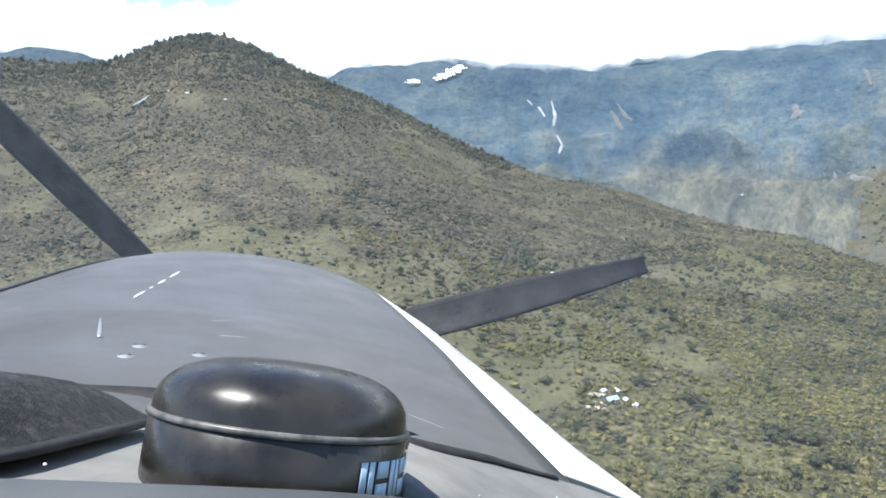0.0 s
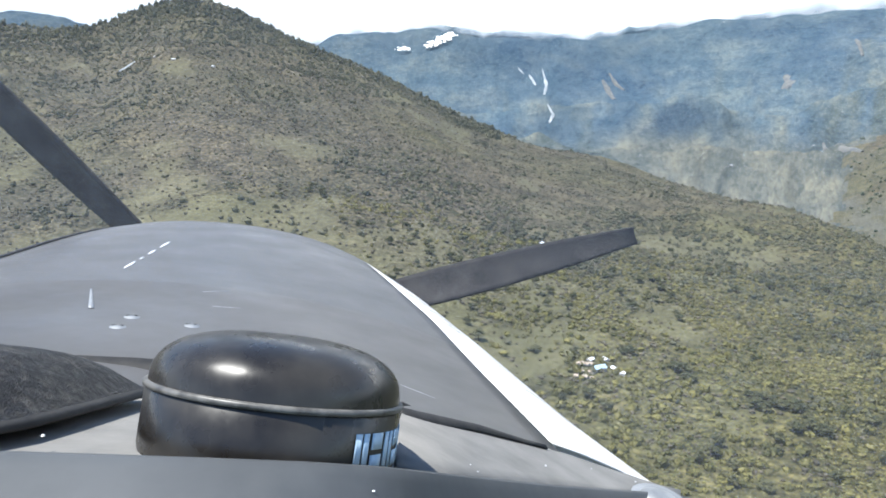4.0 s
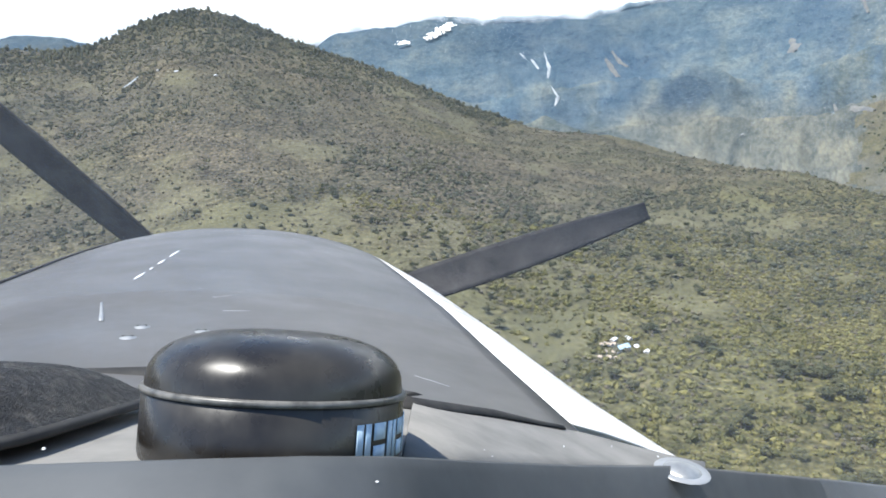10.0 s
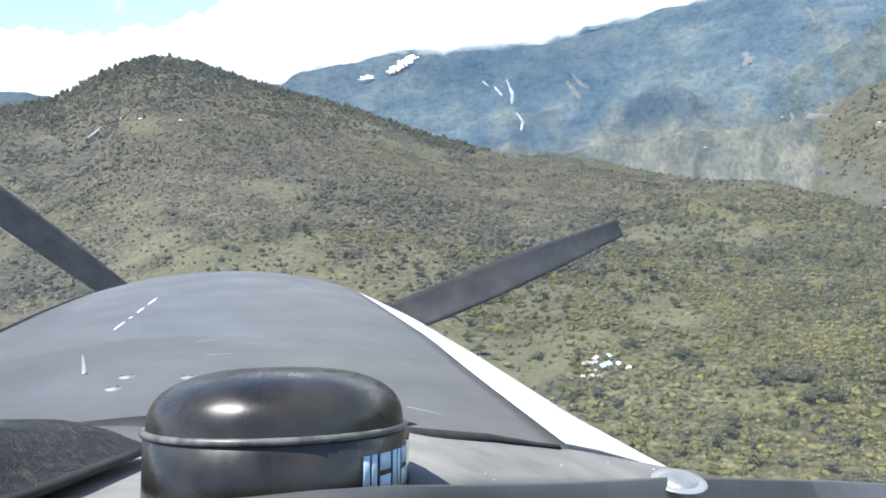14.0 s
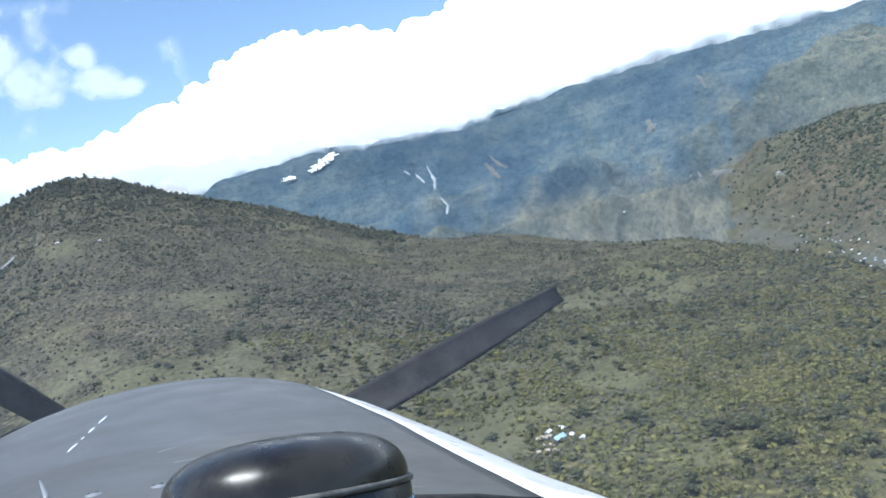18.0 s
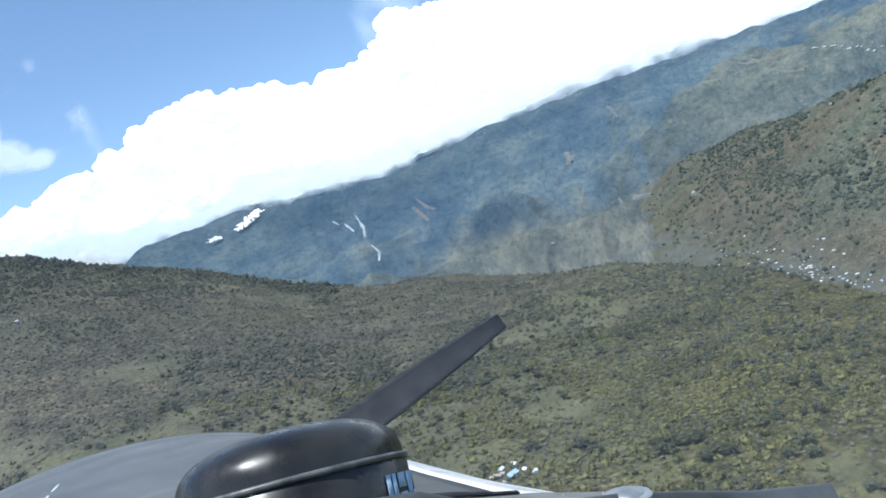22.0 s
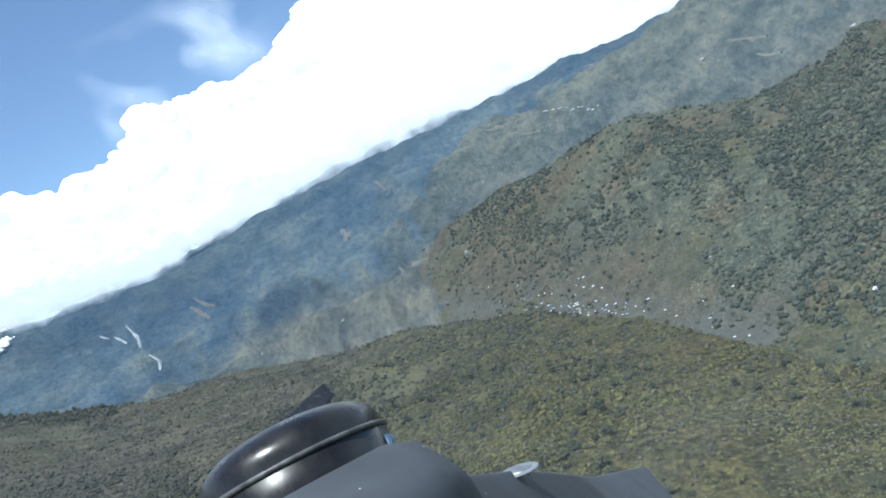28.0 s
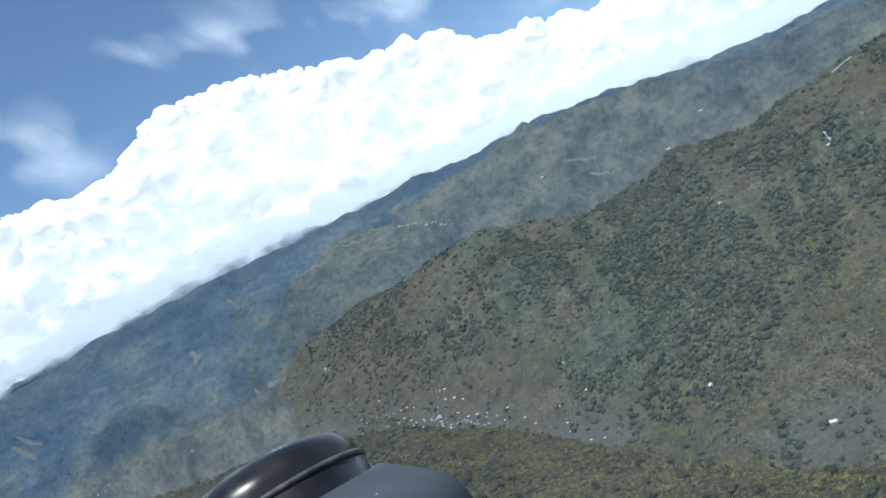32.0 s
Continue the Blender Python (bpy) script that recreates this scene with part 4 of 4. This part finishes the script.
STATIONS = ((0.36, 0.525, 0.235, -0.150, 0.305), (0.50, 0.516, 0.200, -0.150, 0.294), (0.70, 0.454, 0.170, -0.146, 0.289), (0.90, 0.383, 0.112, -0.141, 0.278),
            (1.15, 0.342, 0.100, -0.134, 0.251), (1.35, 0.283, 0.080, -0.130, 0.238), (1.45, 0.27, 0.085, -0.133, 0.225), (1.52, 0.25, 0.10, -0.145, 0.205), (1.57, 0.22, 0.11, -0.175, 0.18), (1.60, 0.17, 0.10, -0.230, 0.14))
LEAN = radians(3.0)


def cowl_at(y, off, lift=0.0):
    """Point of the cowling's skin at a distance forward and an offset from the nose's middle line."""
    cols = list(zip(*STATIONS))
    a, b, c = (float(np.interp(y, cols[0], cols[k])) for k in (1, 2, 3))
    s = max(-1.0, min(1.0, off / a))
    z = c - b * (1 - math.sqrt(max(0.0, 1 - abs(s) ** 2.0))) + lift
    x, dz = off, z - c
    return (AXIS + x * math.cos(LEAN) + dz * math.sin(LEAN), y, c - x * math.sin(LEAN) + dz * math.cos(LEAN))


def station(y, k):
    cols = list(zip(*STATIONS))
    return float(np.interp(y, cols[0], cols[k]))


YS = [0.36 + 0.04 * i for i in range(26)] + [1.38, 1.41, 1.44, 1.47, 1.50, 1.53, 1.56, 1.58, 1.60]


def cowling():
    top = [[cowl_at(y, station(y, 4) * (-1 + 2 * j / 30)) for j in range(31)] for y in YS[2:]]
    part("anti_glare_panel", sheet("anti_glare_panel", top, M_COWL, -0.002), airplane, "matt grey anti-glare panel with scratches")
    for sgn, mat, name, label in ((1, M_WHITE, "cowling_side", "glossy white cowling side"), (-1, M_SIDE, "cowling_side", "light grey cowling side")):
        rows = []
        for y in YS[4:]:
            e, a = station(y, 4), station(y, 1)
            row = []
            for j in range(13):
                q = math.asin(min(1, e / a)) + (math.pi / 2 - math.asin(min(1, e / a))) * j / 12
                row.append(cowl_at(y, sgn * a * math.sin(q)))
            x, yy, z = row[-1]
            row += [(x + sgn * 0.004, yy, z - 0.10), (x, yy, z - 0.28), (x - sgn * 0.06, yy, z - 0.42), (AXIS, yy, z - 0.50)]
            rows.append(row if sgn > 0 else row[::-1])
        part(name, sheet(name, rows, mat, -0.002), airplane, label)
    # black seam along the far edge of the grey panel
    seam = [[cowl_at(y, -station(y, 4) + w, 0.0025) for w in (-0.004, 0.0, 0.004)] for y in YS[2:-5]]
    part("panel_seam", sheet("panel_seam", seam, M_BLACK, -0.003), airplane, "black seam strip along the panel")
    # nose bowl
    front = [[tuple(Vector(cowl_at(1.60, 0.14 * (-1 + 2 * j / 12))) * 1.0 + Vector((0, 0.03 * k, -0.11 * k))) for j in range(13)] for k in range(4)]
    part("nose_bowl", sheet("nose_bowl", front, M_COWL, -0.002), airplane)


cowling()


def chips():
    """Chipped strokes of pale paint along the panel."""
    strokes = ((0.88, 0.925, 0.0020), (0.945, 0.96, 0.0016), (0.985, 1.02, 0.0022), (1.045, 1.10, 0.0022))
    for y0, y1, w in strokes:
        rows = [[cowl_at(y0 + (y1 - y0) * t, -0.158 + 0.076 * (y0 + (y1 - y0) * t) + s * w * math.sin(math.pi * (0.12 + 0.76 * t)), 0.0022) for s in (-1, 1)] for t in (0, 0.25, 0.5, 0.75, 1)]
        part("paint_chip", sheet("paint_chip", rows, M_CHIP, -0.0006), airplane)
    rows = [[cowl_at(0.68 + 0.08 * t, -0.078 - 0.019 * t + s * 0.0024 * (1 - 0.6 * t), 0.0022) for s in (-1, 1)] for t in (0, 0.3, 0.6, 1)]
    part("paint_chip", sheet("paint_chip", rows, M_SIDE, -0.0006), airplane)


chips()


def fastener(x, y, z, size, parent, tilt=(0, 0), name="screw", slotted=True):
    head = lathe("screw_head", [(0, 0.30 * size), (0.35 * size, 0.27 * size), (0.75 * size, 0.12 * size), (size, 0.0), (size, -0.05 * size)], M_STEEL, 20)
    ob = part(name, head, parent, "dull steel screw head")
    ob.matrix_local = pose(x, y, z, tilt[0], tilt[1], 0)
    ring = part("washer", lathe("washer", [(0.9 * size, 0.02 * size), (1.35 * size, 0.02 * size), (1.4 * size, -0.04 * size)], M_SIDE, 20), ob)
    slot = slab("slot", [(-0.5 * size, -0.07 * size), (0.5 * size, -0.07 * size), (0.5 * size, 0.07 * size), (-0.5 * size, 0.07 * size)], 0.22 * size, 0.305 * size, M_BLACK)
    if slotted:
        part("slot", slot, ob)
    return ob


for y, off in ((0.62, -0.034), (0.655, -0.030), (0.64, 0.02)):
    x, yy, z = cowl_at(y, off - 0.01, 0.001)
    fastener(x, yy, z, 0.0085, airplane)


def propeller():
    prop = part("propeller", lathe("spinner", [(0.0, 0.26), (0.05, 0.235), (0.10, 0.16), (0.13, 0.06), (0.14, 0.0), (0.0, -0.01)], M_COWL, 32), airplane, "grey spinner with black blades")
    prop.matrix_local = pose(AXIS, 1.70, -0.42, -90, 0, 0)
    rows = []
    for i in range(15):
        t = i / 14
        r = 0.10 + 0.93 * t
        chord = 0.045 + 0.05 * math.sin(math.pi * min(1, 0.15 + 0.85 * t)) * (1 if t < 0.9 else 1 - (t - 0.9) * 7)
        tw = radians(58 - 42 * t)
        row = []
        for q in range(9):
            u = -1 + q / 4
            th = 0.012 * (1 - 0.7 * t) * (1 - u * u)
            c, d = u * chord / 2, th
            row.append((c * math.cos(tw) - d * math.sin(tw), r, c * math.sin(tw) + d * math.cos(tw)))
        rows.append(row)
    me = sheet("blade", rows, M_BLADE, -0.006)
    for a in (-107, 13, 133):
        b = part("blade", me, prop, "black propeller blade")
        b.matrix_local = pose(0, 0, 0.04, 0, 0, a)
    return prop


propeller()


def shelf_z(x, y):
    return -0.107 - 0.20 * (y - 0.27) - 0.088 * x - 0.08 * max(0.0, -0.055 - x)


SEAL = ((-0.62, 0.60), (-0.30, 0.56), (-0.122, 0.53), (-0.09, 0.525), (-0.03, 0.505), (0.03, 0.455), (0.0703, 0.398))
SHELF_FAR = ((0.0716, 0.3980, -0.1351), (0.1257, 0.4250, -0.1560), (0.1940, 0.4450, -0.1794), (0.2331, 0.4520, -0.1938), (0.2741, 0.4580, -0.2080), (0.2927, 0.4596, -0.2129))
SHELF_NEAR = ((0.0458, 0.2620, -0.1082), (0.0925, 0.3150, -0.1381), (0.1602, 0.3700, -0.1685), (0.2051, 0.4000, -0.1853), (0.2536, 0.4250, -0.1996), (0.2767, 0.4338, -0.2072))
HOOD_FAR = ((-0.0794, 0.2150, -0.0817), (-0.0675, 0.2150, -0.0821), (-0.0238, 0.2150, -0.0838), (0.0097, 0.2160, -0.0858), (0.0356, 0.2300, -0.0936), (0.0806, 0.2850, -0.1217), (0.1449, 0.3450, -0.1538), (0.2501, 0.4200, -0.1947), (0.3608, 0.5000, -0.2429), (0.6236, 0.7000, -0.3612), (1.0103, 0.9200, -0.5120))
HOOD_NEAR = ((-0.0686, 0.1750, -0.0988), (-0.0567, 0.1750, -0.0991), (-0.0202, 0.1750, -0.1004), (0.0077, 0.1780, -0.1032), (0.0307, 0.1950, -0.1147), (0.0710, 0.2450, -0.1474), (0.1293, 0.3000, -0.1845), (0.2264, 0.3700, -0.2327), (0.3264, 0.4400, -0.2825), (0.5488, 0.6000, -0.3956), (0.8767, 0.7800, -0.5302))


def between(a, b, t, lift=0.0):
    return tuple(p + (q - p) * t + (lift if k == 2 else 0.0) for k, (p, q) in enumerate(zip(a, b)))


def hood_at(u, t, lift=0.0):
    """Point of the hood's skin: u counts along its columns, t goes from the far edge to the near one."""
    k = min(int(u), len(HOOD_FAR) - 2)
    return between(between(HOOD_FAR[k], HOOD_FAR[k + 1], u - k), between(HOOD_NEAR[k], HOOD_NEAR[k + 1], u - k), t, lift)


def dashboard():
    out = list(SEAL) + [(0.052, 0.30), (0.0444, 0.262), (0.034, 0.2330), (-0.095, 0.2185), (-0.45, 0.2225), (-0.62, 0.50)]
    part("glareshield", slab("glareshield", out[::-1], lambda x, y: shelf_z(x, y) - 0.012, shelf_z, M_DASH), airplane, "dusty tan-grey glareshield shelf")
    rows = [[between(a, b, t) for a, b in zip(SHELF_FAR, SHELF_NEAR)] for t in (-0.02, 0.0, 0.25, 0.5, 0.75, 1.0)]
    part("glareshield_end", sheet("glareshield_end", rows, M_DASH, -0.004), airplane, "drooping end of the glareshield shelf")
    line = [(x, y, shelf_z(x, y)) for x, y in SEAL] + list(SHELF_FAR[1:3])
    for shift, wide0, lift0 in ((0.0, 0.0085, 0.0060), (0.019, 0.0032, 0.0016)):
        rows = []
        for p, q in zip(line, line[1:]):
            for k in range(4):
                x, y, z = between(p, q, k / 4)
                n = Vector((q[1] - p[1], -(q[0] - p[0]))).normalized()
                slim = min(1.5, max(0.25, (0.19 - x) / 0.13))
                wide, lift = wide0 * slim, lift0 * slim
                x, y = x - n.x * shift * slim, y - n.y * shift * slim
                rows.append([(x - n.x * wide, y - n.y * wide, z + lift * 0.2), (x, y, z + lift), (x + n.x * wide, y + n.y * wide, z + lift * 0.2)])
        part("windshield_seal", sheet("windshield_seal", rows, M_BLACK, -0.001), airplane, "black rubber windshield seal")
    # the hood over the instrument panel, with a rolled far edge and a lip turned down towards the seats
    cols = [k / 3 for k in range(3 * (len(HOOD_FAR) - 1) + 1)]
    rows = [[hood_at(u, t, dz) for u in cols] for t, dz in ((-0.02, -0.012), (-0.015, -0.004), (0.0, -0.0008), (0.04, 0.0), (0.15, 0.0006), (0.35, 0.0012), (0.6, 0.0014), (0.85, 0.0010), (0.96, -0.001), (1.0, -0.006), (1.02, -0.014))]
    part("panel_hood", sheet("panel_hood", rows, M_HOOD), airplane, "dark blue-grey instrument panel hood")
    a = Vector(hood_at(6.99, 0.17))
    up = Vector((0.07, -0.08, 0.99)).normalized()
    fastener(0, 0, 0, 0.0125, airplane, slotted=False).matrix_local = Matrix.Translation(a + up * 0.007) @ up.to_track_quat("Z", "Y").to_matrix().to_4x4()
    part("firewall", slab("firewall", [(-0.45, 0.40), (0.20, 0.40), (0.20, 0.42), (-0.45, 0.42)], -0.60, -0.32, M_SIDE), airplane)


dashboard()


def specks():
    rng = random.Random(8)
    for i in range(7):
        k, t = rng.uniform(0.3, 3.5), rng.uniform(0.2, 0.9)
        x, y, z = between(between(SHELF_FAR[int(k)], SHELF_FAR[int(k) + 1], k % 1), between(SHELF_NEAR[int(k)], SHELF_NEAR[int(k) + 1], k % 1), t, 0.0005)
        if i > 4:
            x, y = rng.uniform(-0.09, -0.05), rng.uniform(0.24, 0.34)
            z = shelf_z(x, y)
        s = rng.uniform(0.0003, 0.0008)
        ob = part("crumb", lathe("crumb", [(0, s), (0.7 * s, 0.7 * s), (s, 0)], M_CHIP, 7), airplane)
        ob.matrix_local = pose(x, y, z)


specks()


def scuffs():
    """Pale scuffs on the hood and short scratches on the grey panel."""
    rng = random.Random(21)
    for i in range(3):
        x, y, z = hood_at(rng.uniform(1, 7), rng.uniform(0.15, 0.8), 0.0016)
        s = rng.uniform(0.0003, 0.0006)
        ob = part("crumb", lathe("crumb", [(0, 0.4 * s), (0.7 * s, 0.3 * s), (s, 0)], M_CHIP, 7), airplane)
        ob.matrix_local = pose(x, y, z)
    for y0, o0, y1, o1 in ((0.78, 0.005, 0.80, 0.03), (0.72, 0.02, 0.725, 0.045), (0.62, 0.10, 0.60, 0.135), (0.585, 0.15, 0.57, 0.17), (0.56, 0.18, 0.545, 0.205), (0.70, -0.19, 0.70, -0.165), (1.12, -0.07, 1.13, -0.062), (1.36, -0.06, 1.36, -0.05)):
        w = 0.0006
        rows = [[cowl_at(y0 + (y1 - y0) * t + s * w, o0 + (o1 - o0) * t, 0.0021) for s in (-1, 1)] for t in (0, 0.33, 0.67, 1)]
        part("scratch", sheet("scratch", rows, M_SCRATCH, -0.0004), airplane)


scuffs()


def dash_cover():
    cover = new("dash_cover")
    cover.matrix_world = airplane.matrix_world.copy()
    prof = ((-0.24, 0.029), (-0.12, 0.0295), (-0.075, 0.029), (-0.047, 0.0288), (-0.038, 0.028), (-0.028, 0.0258), (-0.016, 0.018), (-0.007, 0.010), (-0.001, 0.0042), (0.003, 0.0015))
    rows = []
    for y, k in ((0.262, 0.03), (0.275, 0.06), (0.290, 0.14), (0.300, 0.30), (0.310, 0.56), (0.320, 0.80), (0.332, 0.96), (0.345, 1.02), (0.365, 1.02), (0.385, 0.97), (0.405, 0.75), (0.42, 0.2)):
        end = float(np.interp(y, (0.262, 0.315, 0.35, 0.405), (-0.108, -0.089, -0.080, -0.068)))
        rows.append([(end + off, y, shelf_z(end + off, y) + 0.87 * h * k + 0.0014 + 0.0007 * math.sin(70 * y + 90 * off) * k) for off, h in prof])
    part("shell", sheet("shell", rows, M_COVER), cover)
    lip = [[(x + dx, y, shelf_z(x, y) + dz) for dx, dz in ((-0.001, 0.0016), (0.0025, 0.0042), (0.006, 0.0010))] for x, y in ((-0.066, 0.41), (-0.078, 0.36), (-0.086, 0.325), (-0.094, 0.295), (-0.106, 0.270), (-0.130, 0.258), (-0.30, 0.256))]
    part("lip", sheet("lip", lip, M_BLACK, -0.002), cover, "black rubber lip of the cover")
    tagged(cover, "crinkled black cover on the glareshield beside the antenna", "cover")


dash_cover()


def gps_antenna():
    ant = new("gps_antenna")
    R = 0.0462
    prof = [(0.0, 0.0440)]
    for i in range(1, 21):
        a = math.pi / 2 * i / 20
        prof.append((0.0455 * math.sin(a) ** (2 / 2.7), 0.0235 + 0.0205 * max(0.0, math.cos(a)) ** (2 / 2.6)))
    part("dome", lathe("dome", prof, M_DOME, 96), ant, "glossy dark dome")
    part("base", lathe("base", [(0, 0.0), (0.0455, 0.0), (0.0460, 0.002), (R, 0.021), (0.044, 0.0225), (0, 0.0225)], M_DOME, 96), ant, "black plastic base ring")
    part("rim", lathe("rim", [(0.0450, 0.0238), (0.0466, 0.0238), (0.0472, 0.0229), (0.0470, 0.0218), (0.0455, 0.0214)], M_RIM, 96), ant, "worn pale edge round the dome")

    def patch(a0, a1, z0, z1):
        rows = []
        for z in (z0, z1):
            rr = 0.0460 + (R - 0.0460) * (z - 0.002) / 0.019 + 0.0003
            rows.append([(rr * math.cos(radians(a0 + (a1 - a0) * k / 4)), rr * math.sin(radians(a0 + (a1 - a0) * k / 4)), z) for k in range(5)])
        return sheet("print_bar", rows, M_LETTER, -0.0003)
    # maker's mark as plain shapes, running round the side
    a = -56.0
    for kind in range(6):
        w = 9.0
        bars = ((0.06, 0.94, 0.0, 0.42), (0.06, 0.94, 0.56, 1.0)) if kind % 2 else ((0.06, 0.46, 0.0, 1.0), (0.58, 0.94, 0.0, 1.0))
        for u0, u1, v0, v1 in bars:
            part("print_bar", patch(a + w * u0, a + w * u1, 0.0035 + 0.0125 * v0, 0.0035 + 0.0125 * v1), ant, "pale blue printed bar")
        a += w + 0.8
    z = shelf_z(-0.0008, 0.272)
    tilt = Matrix.Translation((-0.0008, 0.272, z)) @ Matrix.Rotation(math.atan(-0.20), 4, 'X') @ Matrix.Rotation(math.atan(0.088), 4, 'Y')
    ant.matrix_world = airplane.matrix_world @ tilt
    tagged(ant, "round black dome antenna resting on the glareshield", "antenna")


gps_antenna()


def windshield():
    """Curved pane with a thin film of dust and wiped smears, made bluish to add haze over the view."""
    m = bpy.data.materials.new("dust_haze_windshield")
    m.use_nodes = True
    nt = m.node_tree
    nt.nodes.remove(nt.nodes["Principled BSDF"])
    clear, film, skin = (nt.nodes.new("ShaderNodeBsdf" + k) for k in ("Transparent", "Translucent", "Diffuse"))
    for s in (film, skin):
        s.inputs["Color"].default_value = (0.88, 0.93, 1.0, 1)
    add = nt.nodes.new("ShaderNodeMixShader")
    nt.links.new(film.outputs[0], add.inputs[1])
    nt.links.new(skin.outputs[0], add.inputs[2])
    mix = nt.nodes.new("ShaderNodeMixShader")
    v = coords(nt, (2.0, 2.0, 5.0))
    # Film strength also sets the added haze veil that lifts dark tones.
    dust = nt.nodes.new("ShaderNodeMapRange")
    nt.links.new(fuzz(nt, v, 2.2, 4), dust.inputs[0])
    dust.inputs[1].default_value, dust.inputs[2].default_value, dust.inputs[3].default_value, dust.inputs[4].default_value = 0.25, 0.75, 0.050, 0.095
    nt.links.new(dust.outputs[0], mix.inputs[0])
    nt.links.new(clear.outputs[0], mix.inputs[1])
    nt.links.new(add.outputs[0], mix.inputs[2])
    nt.links.new(mix.outputs[0], nt.nodes["Material Output"].inputs[0])
    rows = []
    for i in range(16):
        t = i / 15
        h = -0.85 + 1.6 * t
        lean = max(0, 1.2 * (t - 0.4))
        rows.append([(AXIS + (0.78 - 0.18 * max(0, t - 0.4)) * math.sin(radians(q)) * 1.15, (0.78 - 0.5 * lean) * math.cos(radians(q)) + 0.06, h) for q in range(-105, 106, 7)])
    ob = part("windshield", sheet("windshield", rows, m), airplane, "clear windshield with a thin film of dust and added haze")
    ob.visible_shadow = False


windshield()
